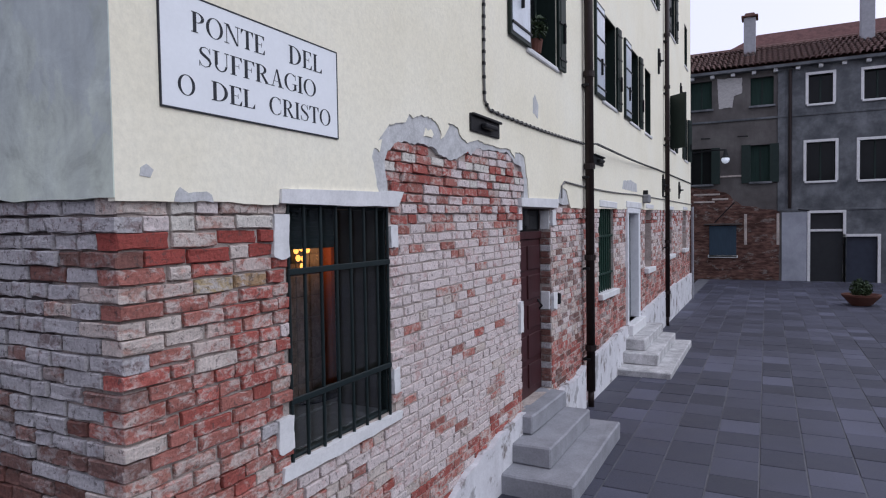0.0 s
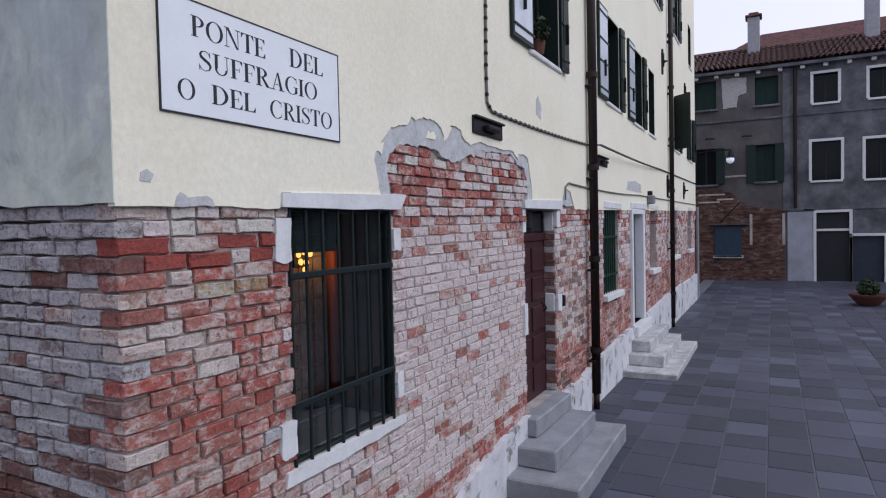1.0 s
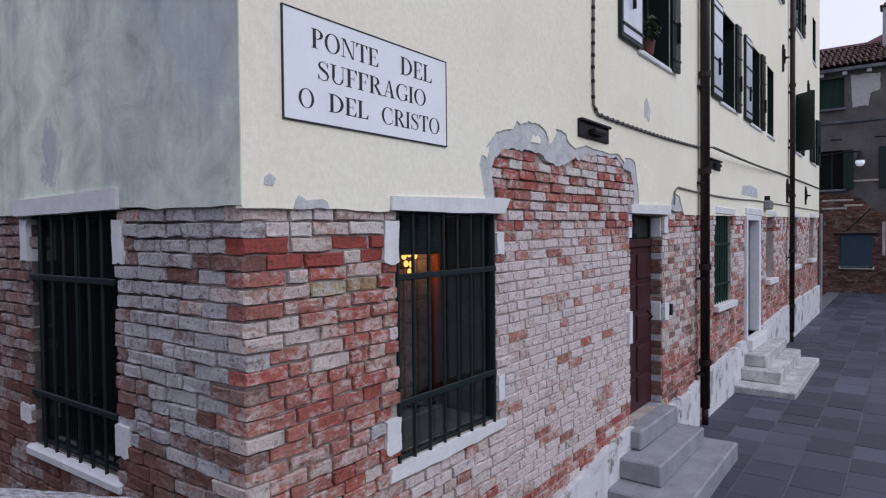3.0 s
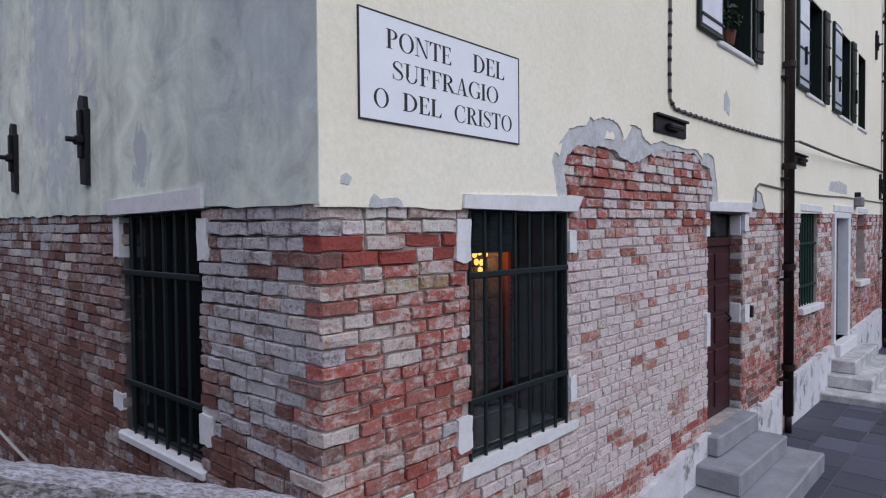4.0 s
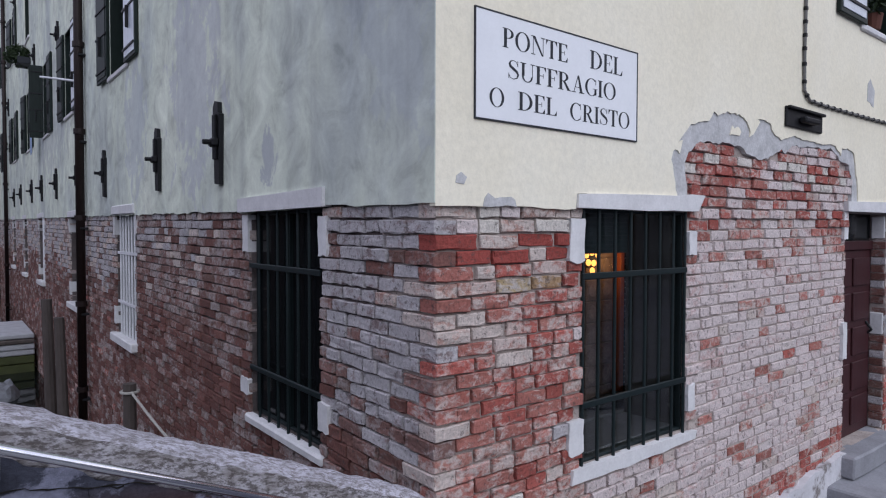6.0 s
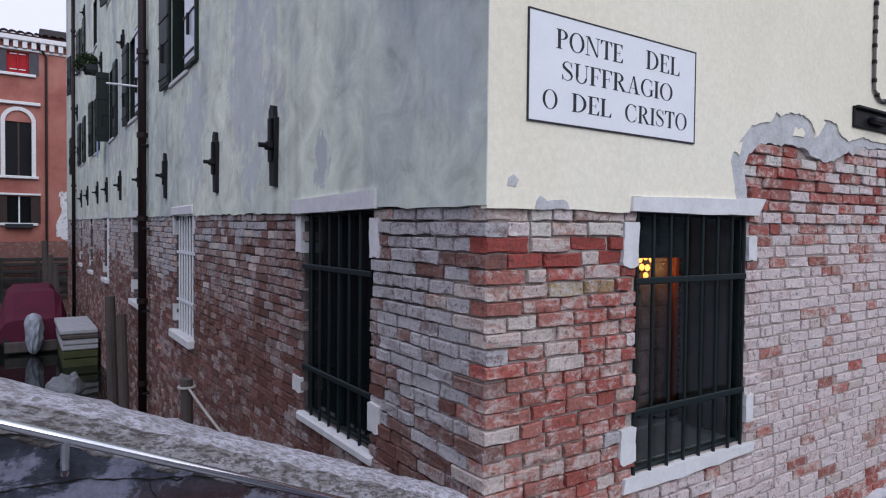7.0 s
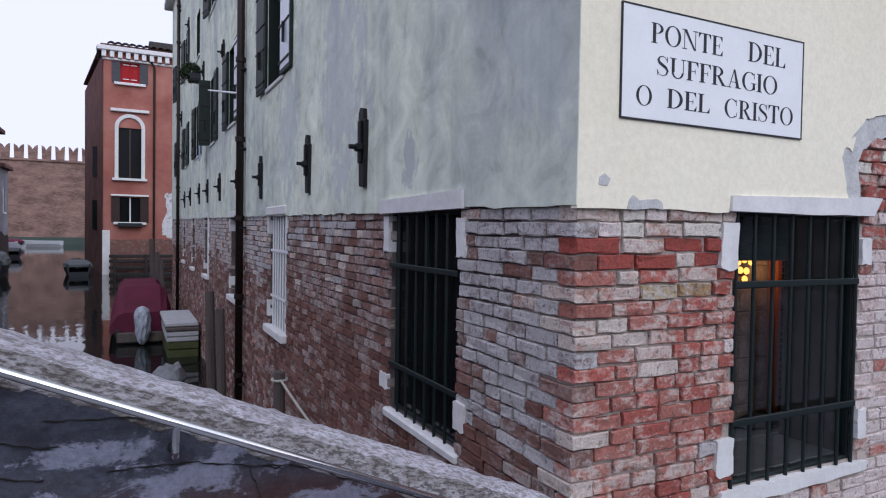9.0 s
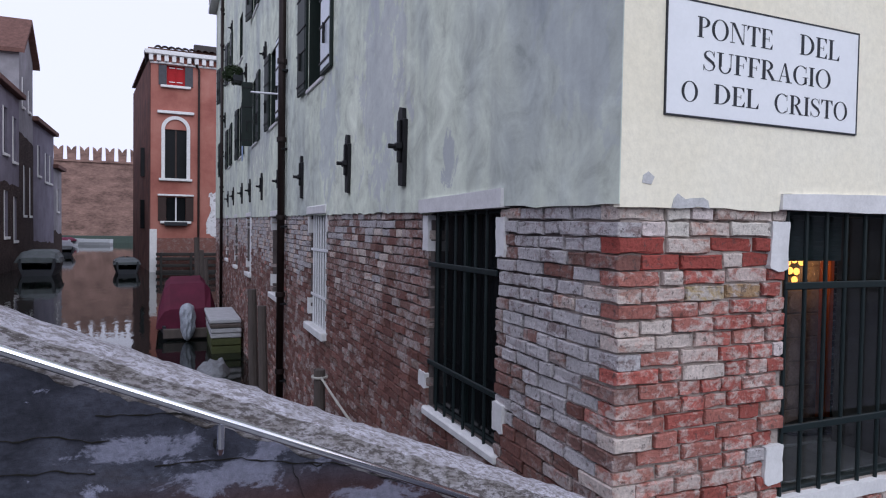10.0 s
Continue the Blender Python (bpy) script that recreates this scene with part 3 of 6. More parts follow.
pane_frame(canal, w, o, 0.05, GREENIRON, 0.02, 1, DARKGLASS)
# canal windows further on
k = 3
for i, o in enumerate(C_LOW[1:]):
    w = win(k, ("canal window with white-painted bars and stone sill", "blind canal window with white stone trim")[i > 0])
    k += 1
    u0, u1, z0, z1 = o
    part("lintel", wbox(canal, u0 - 0.06, u1 + 0.07, -0.03, 0.3, z1, z1 + 0.1, 0.01, k), ISTRIA, w)
    part("sill", wbox(canal, u0 - 0.05, u1 + 0.05, -0.06, 0.3, z0 - 0.09, z0, 0.01, k), ISTRIA, w)
    stones(canal, w, o, [(u0 - 0.07, u0, z1 - 0.2, z1 - 0.01), (u1, u1 + 0.08, z0 + 0.1, z0 + 0.3), (u1, u1 + 0.07, z1 - 0.22, z1 - 0.02)])
    if i == 0:
        grille(canal, w, o, 6, WHITEPAINT, 0.03, (z1 - 0.42, z0 + 0.36), 0.013)
    elif i in (1, 2):
        part("casing", wbox(canal, u0, u0 + 0.07, -0.02, 0.2, z0, z1, 0.006), WHITEPAINT, w)
    pane_frame(canal, w, o, 0.22, GREENIRON, 0.05, 1, DARKGLASS)


# shutters
def leaf(W, parent, hinge, side, width, z0, z1, angle, face, mat=SHUTTER):
    """One shutter leaf with rails, boards, iron straps and catch, swung open by angle from closed."""
    a = radians(angle)
    s = bmesh.new()

    def put(name, u0, u1, t0, t1, za, zb, m, bev=0.005):
        t = one((u0, t0, za), (u1, t1, zb), bev)
        for v in t.verts:
            x, y = v.co.x, v.co.y
            u = hinge + side * (x * math.cos(a) + y * math.sin(a))
            d = -0.02 - (x * math.sin(a) - y * math.cos(a))
            v.co = W(u, d, v.co.z)
        return part(name, t, m, lf)

    s.free()
    t = one((0, 0, z0), (width, 0.035, z1), 0.006)
    for v in t.verts:
        x, y = v.co.x, v.co.y
        v.co = W(hinge + side * (x * math.cos(a) + y * math.sin(a)), -0.02 - (x * math.sin(a) - y * math.cos(a)), v.co.z)
    lf = part("shutter_leaf", t, mat, parent, "dark green wooden shutter leaf")
    put("inner_face", 0.045, width - 0.03, 0.034, 0.041, z0 + 0.04, z1 - 0.04, face, 0.002)
    for z in (z0 + 0.12, (z0 + z1) / 2 - 0.15, (z0 + z1) / 2 + 0.15, z1 - 0.12):
        put("strap", 0.0, width - 0.02, 0.039, 0.05, z - 0.012, z + 0.012, IRON, 0.002)
    put("catch", width * 0.5, width * 0.5 + 0.02, 0.039, 0.07, z0 + 0.3, z0 + 0.52, IRON, 0.002)
    return lf


def upper(W, ops, k, angles, skip=(), pale=(0,), narrow=False):
    for i, o in enumerate(ops):
        u0, u1, z0, z1 = o
        shut = i not in skip
        w = win(k, "upper window with open dark green shutters" if shut else "upper window without shutters, plain stone sill")
        k += 1
        part("sill", wbox(W, u0 - 0.06, u1 + 0.06, -0.04, 0.3, z0 - 0.055, z0, 0.01, k), ISTRIA, w, "white stone sill")
        # added dark strips over the pale reveals paint the shade inside the opening
        for a in ((u0, u0 + 0.012, z0, z1), (u1 - 0.012, u1, z0, z1), (u0 + 0.012, u1 - 0.012, z1 - 0.012, z1)):
            part("shade_lining", wbox(W, a[0], a[1], -0.01, 0.199, a[2], a[3], 0.001), SHUTTER, w)
        pane_frame(W, w, o, 0.2, SHUTTER, 0.05, 1, DARKGLASS)
        if shut:
            wd = (u1 - u0) * 0.58
            n, f = angles[i % len(angles)]
            leaf(W, w, u0, 1, wd, z0 - 0.02, z1, n, SHUTTER_SHEEN if i in pale else SHUTTER)
            leaf(W, w, u1, -1, 0.22 if narrow or f < 120 else wd, z0 - 0.02, z1, f, SHUTTER)
    return k


k = upper(front, F_UP, k, [(180, 176), (180, 176), (180, 176), (180, 170), (130, 175), (180, 160)], (3,), (0, 1, 2), True)
k = upper(front, F_TOP, k, [(180, 176), (180, 172), (180, 176)], (5,), (0, 1, 2), True)
k = upper(canal, C_UP, k, [(180, 178), (180, 178), (180, 100), (180, 175)], (), (0, 1))
k = upper(canal, C_TOP, k, [(180, 178), (180, 175), (180, 170)], (3,))

# doors
d1 = empty("door_1", "oxblood panelled wooden door set back under a stone lintel", "door", kind="structure")
part("lintel", slab(bmesh.new(), front, [[(4.165, 2.305), (5.33, 2.312), (5.38, 2.41), (4.16, 2.385)]], -0.03, 0.42), ISTRIA, d1, "white stone lintel")
stones(front, d1, None, [(4.155, 4.238, 2.08, 2.3), (5.202, 5.32, 2.12, 2.28), (4.16, 4.238, 1.1, 1.4), (5.202, 5.34, 1.2, 1.38)])
for z in (2.08, 1.2):
    part("jamb_stone", one((5.185, 0.03, z), (5.206, 0.139, z + 0.2), 0.008, z), ISTRIA, d1)
for i in range(27):
    z = 0.34 + 0.0715 * i
    if not (1.14 < z < 1.42 or 2.02 < z):
        part("brick", one((5.188, 0.018 if i % 2 else 0.03, z), (5.202, 0.136, z + 0.063), 0.004, i), BRICK["umber" if i % 3 else "grey"], d1)
part("frame", one((4.24, 0.12, 1.98), (5.2, 0.2, 2.06), 0.005), DOORRED, d1)
part("transom", one((4.24, 0.15, 2.06), (5.2, 0.17, 2.3), 0.002), DARKGLASS, d1)
body = part("door_leaf", one((4.24, 0.14, 0.33), (5.2, 0.2, 1.98), 0.006), DOORRED, d1)
for i in range(5):
    for j in range(2):
        part("panel", one((4.31 + 0.45 * j, 0.122, 0.42 + 0.31 * i), (4.69 + 0.45 * j, 0.142, 0.67 + 0.31 * i), 0.012), DOORRED, body)
part("handle", tube(bmesh.new(), [(5.1, 0.14, 1.2), (5.1, 0.09, 1.25), (5.1, 0.14, 1.32)], 0.012, 8), IRON, body)
part("bell_plate", one((5.36, -0.03, 1.24), (5.42, 0.02, 1.36), 0.006), IRON, d1, "small black bell plate")

d2 = empty("door_2", "glazed white-framed door with a tall narrow notice", "door", kind="structure")
for u0, u1, z0, z1 in ((9.3, 9.38, 0.43, 2.39), (10.3, 10.45, 0.43, 2.39), (9.38, 10.3, 2.3, 2.39)):
    part("casing", wbox(front, u0, u1, -0.03, 0.25, z0, z1, 0.008), WHITEPAINT, d2)
part("lintel", wbox(front, 9.2, 10.55, -0.035, 0.3, 2.39, 2.5, 0.01, 1), ISTRIA, d2)
part("door_leaf", wbox(front, 9.38, 10.3, 0.12, 0.16, 0.43, 2.3, 0.006), plain("grey_door", (0.055, 0.07, 0.078), 0.3, var=0.3), d2)
part("notice", wbox(front, 9.72, 9.86, 0.108, 0.118, 0.95, 2.05, 0), WHITEPAINT, d2, "narrow white paper strip with unreadable dark marks")
for i in range(9):
    part("mark", wbox(front, 9.74, 9.84, 0.104, 0.107, 1.0 + 0.115 * i, 1.06 + 0.115 * i, 0), SIGNBLACK, d2)

w = win(k, "green-shuttered barred window with stone sill")
o = F_LOW[2]
part("lintel", wbox(front, 7.34, 8.46, -0.03, 0.3, 2.36, 2.46, 0.01, 5), ISTRIA, w)
part("sill", wbox(front, 7.36, 8.44, -0.06, 0.3, 1.05, 1.14, 0.01, 6), ISTRIA, w)
GREENSH = plain("green_board", (0.008, 0.03, 0.019), 0.5, var=0.3, scale=12, stretch=(1, 1, 0.2))
for i in range(8):
    part("board", wbox(front, 7.42 + 0.12 * i, 7.535 + 0.12 * i, 0.08, 0.11, 1.14, 2.36, 0.004), GREENSH, w)
grille(front, w, o, 6, GREENSH, 0.04, (1.95, 1.4), 0.011)
k += 1
for o in F_LOW[4:]:
    u0, u1, z0, z1 = o
    w = win(k, "walled-up ground-floor window with white stone sill")
    k += 1
    part("sill", wbox(front, u0 - 0.07, u1 + 0.07, -0.07, 0.3, z0 - 0.1, z0, 0.01, u0), ISTRIA, w)
    part("lintel", wbox(front, u0 - 0.07, u1 + 0.07, -0.025, 0.3, z1, z1 + 0.09, 0.01, u0), ISTRIA, w)
    part("infill", wbox(front, u0, u1, 0.16, 0.3, z0, z1, 0.0), BRICK["umber"], w)
    for j in range(int((z1 - z0) / 0.075)):
        n = 4
        for i in range(n):
            a = u0 + (u1 - u0) * i / n + (0.06 if j % 2 and i else 0)
            b = u0 + (u1 - u0) * (i + 1) / n + (0.06 if j % 2 and i < n - 1 else 0)
            part("brick", wbox(front, a + 0.005, b - 0.005, 0.145, 0.165, z0 + 0.075 * j + 0.005, z0 + 0.075 * j + 0.068, 0.004), BRICK["umber" if (i + j) % 3 else "grey"], w)


# iron wall anchors
def anchor(W, u, z0, z1, d=-0.03):
    a = empty("wall_anchor", "flat black iron tie anchor on the wall", "wall anchor", "wall anchors")
    h_ = z1 - z0
    part("plate", slab(bmesh.new(), W, [[(u - 0.05, z0), (u + 0.042, z0 + 0.01), (u + 0.058, z0 + 0.5 * h_), (u + 0.066, z1 - 0.04), (u + 0.03, z1), (u - 0.03, z1 - 0.015), (u - 0.036, z1 - 0.09), (u - 0.07, z1 - 0.1)]], d - 0.018, -0.012), IRON, a)
    part("wedge", wbox(W, u - 0.028, u + 0.022, d - 0.04, d - 0.017, z0 + 0.3 * h_, z1 - 0.1, 0.006, u), IRON, a)
    part("boss", wbox(W, u - 0.05, u + 0.05, d - 0.06, d - 0.012, (z0 + z1) / 2 - 0.03, (z0 + z1) / 2 + 0.03, 0.012), IRON, a)
    part("pin", tube(bmesh.new(), [W(u, d - 0.05, (z0 + z1) / 2), W(u, d - 0.11, (z0 + z1) / 2)], 0.018, 8), IRON, a)


for u, z0, z1 in ((2.43, 2.456, 3.04), (4.0, 2.485, 3.05), (6.36, 2.53, 3.09), (8.25, 2.6, 3.16), (10.35, 2.66, 3.18), (12.3, 2.69, 3.2), (14.0, 2.72, 3.22), (16.3, 2.75, 3.25), (18.1, 2.75, 3.24), (9.95, 5.05, 5.52), (13.2, 5.4, 5.9), (17.04, 7.55, 8.0), (6.7, 5.5, 6.05), (19.4, 5.3, 5.8)):
    anchor(canal, u, z0, z1)
for u, z0, z1 in ((12.74, 5.28, 5.83), (13.3, 2.7, 3.2), (16.2, 2.75, 3.2), (16.6, 5.3, 5.85)):
    anchor(front, u, z0, z1)

# two flat iron boxes on the square's front
for u0, u1, z0, z1 in ((3.03, 3.62, 2.87, 3.01), (6.95, 7.53, 2.93, 3.06)):
    b = empty("iron_bracket_plate", "flat black iron plate with a stub bracket", "bracket", "bracket plates")
    part("plate", wbox(front, u0, u1, -0.035, -0.014, z0, z1, 0.006), IRON, b)
    part("rim", wbox(front, u0, u1, -0.06, -0.034, z1 - 0.02, z1, 0.004), IRON, b)
    part("stub", wbox(front, u0 + 0.18, u0 + 0.42, -0.09, -0.034, (z0 + z1) / 2 - 0.03, (z0 + z1) / 2 + 0.01, 0.01), IRON, b)


# rainwater pipes
def downpipe(W, u, z0, z1, r=0.055, foot=0.0):
    p = empty("downpipe", "dark brown iron rainwater downpipe with collars", "downpipe", "downpipes")
    part("pipe", tube(bmesh.new(), [W(u, -0.09, z0 + 0.2), W(u, -0.09, z1)], r, 14), PIPE, p, smooth=True)
    part("foot", tube(bmesh.new(), [W(u, -0.09, z0), W(u, -0.09, z0 + 0.22)], r * 0.7, 14), PIPE, p, smooth=True)
    z = z0 + 0.72
    while z < z1:
        part("collar", tube(bmesh.new(), [W(u, -0.09, z), W(u, -0.09, z + 0.07)], r + 0.016, 14), PIPE, p)
        part("clip", wbox(W, u - 0.08, u + 0.08, -0.1, -0.01, z - 0.12, z - 0.09, 0.004), IRON, p)
        z += 1.15


downpipe(front, 6.5, GROUND, TOP)
downpipe(front, 13.55, GROUND, TOP, 0.05)
downpipe(canal, 7.66, -0.75, TOP)
downpipe(canal, 20.0, -0.75, TOP, 0.05)
tagged(part("thin_pipe", tube(bmesh.new(), [front(F_END + 0.06, -0.06, GROUND), front(F_END + 0.06, -0.06, 2.6)], 0.04, 10), plain("grey_pipe", (0.25, 0.25, 0.27), 0.6)), "thin grey pipe at the end of the house", "pipe")


# cables
def cable(name, label, pts, r, twist=False):
    t = empty(name, label, "cable")
    part("wire", tube(bmesh.new(), pts, r, 6), plain("grey_cable", (0.16, 0.155, 0.15), 0.8), t)
    if twist:
        bm = bmesh.new()
        for a, b in zip(pts, pts[1:]):
            a, b = Vector(a), Vector(b)
            n = max(1, int((b - a).length / 0.09))
            for i in range(n):
                c = a + (b - a) * (i + 0.5) / n
                box(bm, c - Vector((0.014, 0.012, 0.014)), c + Vector((0.014, 0.012, 0.014)), 0.003)
        tagged(part("cable_clip", bm, IRON, t), kind="stuff")


def sag(a, b, n=8, amt=0.02):
    a, b = Vector(a), Vector(b)
    return [a + (b - a) * i / n - Vector((0, 0, amt * math.sin(math.pi * i / n))) for i in range(n + 1)]


cable("wall_cable", "twisted grey electric cable clipped to the plaster", [(3.318, -0.03, TOP), (3.318, -0.03, 3.97), (3.302, -0.03, 3.4), (3.31, -0.03, 3.15), (3.4, -0.03, 3.09)] + sag((3.65, -0.03, 3.085), (6.49, -0.03, 3.14), 8, 0.015) + sag((6.6, -0.16, 3.14), (12.45, -0.03, 3.25), 8, 0.02) + [(F_END, -0.03, 3.3)], 0.011, True)
cable("wall_cable", "thin grey cable run above the brickwork", [(5.47, -0.03, 2.42), (5.48, -0.03, 2.56), (5.6, -0.03, 2.615)] + sag((6.35, -0.03, 2.6), (9.9, -0.03, 2.63), 6, 0.02) + [(F_END, -0.03, 2.67)], 0.01)
fit_ = empty("wall_spotlight", "small grey cable box and lamp on the wall", "lamp")
part("body", wbox(front, 10.75, 10.95, -0.14, -0.012, 2.5, 2.66, 0.02), plain("grey_box", (0.2, 0.2, 0.21), 0.6), fit_)
part("bracket", wbox(front, 10.82, 10.88, -0.1, -0.012, 2.66, 2.74, 0.006), IRON, fit_)
# bared patches in the cream plaster
for pts in ([(4.55, 3.24), (4.7, 3.2), (4.72, 3.34), (4.62, 3.43), (4.56, 3.38)], [(8.9, 2.68), (10.2, 2.68), (10.15, 2.82), (9.6, 2.86), (9.0, 2.82)], [(0.09, 2.335), (0.135, 2.33), (0.15, 2.36), (0.12, 2.38), (0.095, 2.365)], [(0.24, 2.243), (0.44, 2.244), (0.43, 2.275), (0.37, 2.285), (0.31, 2.278), (0.27, 2.3), (0.25, 2.28)]):
    part("bare_patch", slab(bmesh.new(), front, [rough_line(pts + pts[:1], 0.03, 0.012, pts[0][0])[:-1]], -0.0185, -0.01), RENDER, wall_front)

# ---- the street-name sign ----
sign = empty("street_name_sign", "white painted street-name sign with black border and serif capitals", "sign")
S0, S1, Z0, Z1 = 0.193, 1.31, 2.612, 3.064
part("board", one((S0, -0.0225, Z0), (S1, -0.012, Z1), 0.001), SIGNWHITE, sign)
for a in ((S0 - 0.006, S1 + 0.006, Z0 - 0.006, Z0), (S0 - 0.006, S1 + 0.006, Z1, Z1 + 0.006), (S0 - 0.006, S0, Z0, Z1), (S1, S1 + 0.006, Z0, Z1)):
    part("border", one((a[0], -0.0245, a[2]), (a[1], -0.012, a[3]), 0), SIGNBLACK, sign)
HAIR, STEM = 0.045, 0.155


def quad(out, *p):
    out.append(list(p))


def bar(out, x0, y0, x1, y1):
    out.append([(x0, y0), (x1, y0), (x1, y1), (x0, y1)])


def stem(out, x, serif=True, y0=0.0, y1=1.0, w=STEM):
    bar(out, x, y0, x + w, y1)
    if serif:
        for y in (0, 1 - HAIR):
            bar(out, x - 0.07, y, x + w + 0.07, y + HAIR)


def ring(out, cx, cy, rx, ry, ix, iy, a0, a1, n=28):
    for i in range(n):
        a, b = radians(a0 + (a1 - a0) * i / n), radians(a0 + (a1 - a0) * (i + 1) / n)
        out.append([(cx + rx * math.cos(a), cy + ry * math.sin(a)), (cx + rx * math.cos(b), cy + ry * math.sin(b)), (cx + ix * math.cos(b), cy + iy * math.sin(b)), (cx + ix * math.cos(a), cy + iy * math.sin(a))])


def glyph(c):
    """Serif capitals with thick stems and hairlines: polygons and the advance."""
    o = []
    if c in "ILEFPRD":
        stem(o, 0.07)
    if c == "I":
        return o, 0.34
    if c == "L":
        bar(o, 0.2, 0, 0.58, HAIR), quad(o, (0.44, 0), (0.58, 0), (0.6, 0.3))
        return o, 0.66
    if c in "EF":
        bar(o, 0.2, 1 - HAIR, 0.56, 1), quad(o, (0.42, 1), (0.56, 0.72), (0.56, 1)), bar(o, 0.2, 0.49, 0.42, 0.52), bar(o, 0.4, 0.38, 0.425, 0.63)
        if c == "E":
            bar(o, 0.2, 0, 0.58, HAIR), quad(o, (0.44, 0), (0.58, 0), (0.6, 0.3))
        return o, 0.66 if c == "E" else 0.62
    if c == "T":
        stem(o, 0.26, False), bar(o, 0.19, 0, 0.46, HAIR), bar(o, 0, 1 - HAIR, 0.65, 1)
        quad(o, (0, 0.7), (0.14, 1), (0, 1)), quad(o, (0.65, 0.7), (0.65, 1), (0.51, 1))
        return o, 0.7
    if c in "PR":
        ring(o, 0.24, 0.74, 0.34, 0.26, 0.2, 0.225, -90, 90), bar(o, 0.2, 0.48, 0.26, 0.515), bar(o, 0.2, 1 - HAIR, 0.26, 1)
        if c == "R":
            quad(o, (0.26, 0.5), (0.4, 0.5), (0.7, 0.0), (0.54, 0.0)), bar(o, 0.5, 0, 0.76, HAIR)
        return o, 0.64 if c == "P" else 0.78
    if c == "D":
        ring(o, 0.24, 0.5, 0.5, 0.5, 0.35, 0.465, -90, 90), bar(o, 0.2, 0, 0.26, HAIR), bar(o, 0.2, 1 - HAIR, 0.26, 1)
        return o, 0.82
    if c == "O":
        ring(o, 0.42, 0.5, 0.4, 0.52, 0.26, 0.485, 0, 360, 40)
        return o, 0.88
    if c in "CG":
        ring(o, 0.42, 0.5, 0.4, 0.52, 0.26, 0.485, 48, 310 if c == "C" else 325, 34), bar(o, 0.66, 0.66, 0.69, 0.98)
        if c == "G":
            bar(o, 0.6, 0.06, 0.72, 0.42), bar(o, 0.5, 0.4, 0.8, 0.43)
        else:
            quad(o, (0.66, 0.1), (0.7, 0.32), (0.72, 0.32), (0.7, 0.08))
        return o, 0.82
    if c == "N":
        bar(o, 0.1, 0, 0.135, 1), bar(o, 0.66, 0, 0.695, 1), quad(o, (0.08, 1), (0.23, 1), (0.695, 0), (0.6, 0))
        bar(o, 0.0, 0, 0.24, HAIR), bar(o, 0.55, 1 - HAIR, 0.8, 1), bar(o, 0, 1 - HAIR, 0.15, 1)
        return o, 0.84
    if c == "A":
        quad(o, (0.1, 0), (0.14, 0), (0.4, 1), (0.35, 1)), quad(o, (0.5, 0), (0.66, 0), (0.43, 1.0), (0.34, 1.0)), bar(o, 0.2, 0.3, 0.56, 0.33)
        bar(o, 0, 0, 0.24, HAIR), bar(o, 0.43, 0, 0.75, HAIR)
        return o, 0.78
    if c == "U":
        bar(o, 0.09, 0.3, 0.225, 1), bar(o, 0.62, 0.3, 0.655, 1), ring(o, 0.372, 0.3, 0.283, 0.32, 0.248 - 0.06, 0.27, 180, 360, 20)
        bar(o, 0.0, 1 - HAIR, 0.31, 1), bar(o, 0.53, 1 - HAIR, 0.75, 1)
        return o, 0.8
    if c == "S":
        p = [(0.5, 0.76), (0.42, 0.93), (0.29, 0.99), (0.15, 0.93), (0.09, 0.79), (0.14, 0.66), (0.28, 0.55), (0.43, 0.44), (0.52, 0.28), (0.46, 0.09), (0.29, 0.01), (0.13, 0.07), (0.05, 0.25)]
        t = [0.03, 0.03, 0.035, 0.06, 0.1, 0.14, 0.15, 0.14, 0.1, 0.06, 0.035, 0.03, 0.03]
        side = []
        for i, (x, y) in enumerate(p):
            a, b = p[max(i - 1, 0)], p[min(i + 1, len(p) - 1)]
            d = Vector((b[0] - a[0], b[1] - a[1])).normalized()
            side.append(((x - d.y * t[i] / 2, y + d.x * t[i] / 2), (x + d.y * t[i] / 2, y - d.x * t[i] / 2)))
        for (a, b), (c2, d2_) in zip(side, side[1:]):
            quad(o, a, c2, d2_, b)
        bar(o, 0.485, 0.7, 0.515, 0.99), bar(o, 0.04, 0.01, 0.07, 0.3)
        return o, 0.62
    return o, 0.4


def word(text, u0, u1, z, h):
    """A word painted between u0 and u1 with its foot at z."""
    gl = [glyph(c) for c in text]
    total = sum(a for _, a in gl)
    s, x = (u1 - u0) / (total - 0.06), 0.0
    bm = bmesh.new()
    for polys, adv in gl:
        for n, p in enumerate(polys):
            vs = [bm.verts.new((u0 + (x + px) * s, -0.0232 - 0.0001 * (n % 3), z + py * h)) for px, py in p]
            bm.faces.new(vs)
        x += adv
    ob = part("lettering", bm, SIGNBLACK, sign)
    tagged(ob, "black serif capitals reading " + text)


word("PONTE", 0.344, 0.764, 2.927, 0.083)
word("DEL", 0.928, 1.184, 2.929, 0.088)
word("SUFFRAGIO", 0.375, 1.131, 2.798, 0.082)
word("O", 0.267, 0.355, 2.667, 0.080)
word("DEL", 0.440, 0.692, 2.670, 0.080)
word("CRISTO", 0.782, 1.248, 2.666, 0.082)

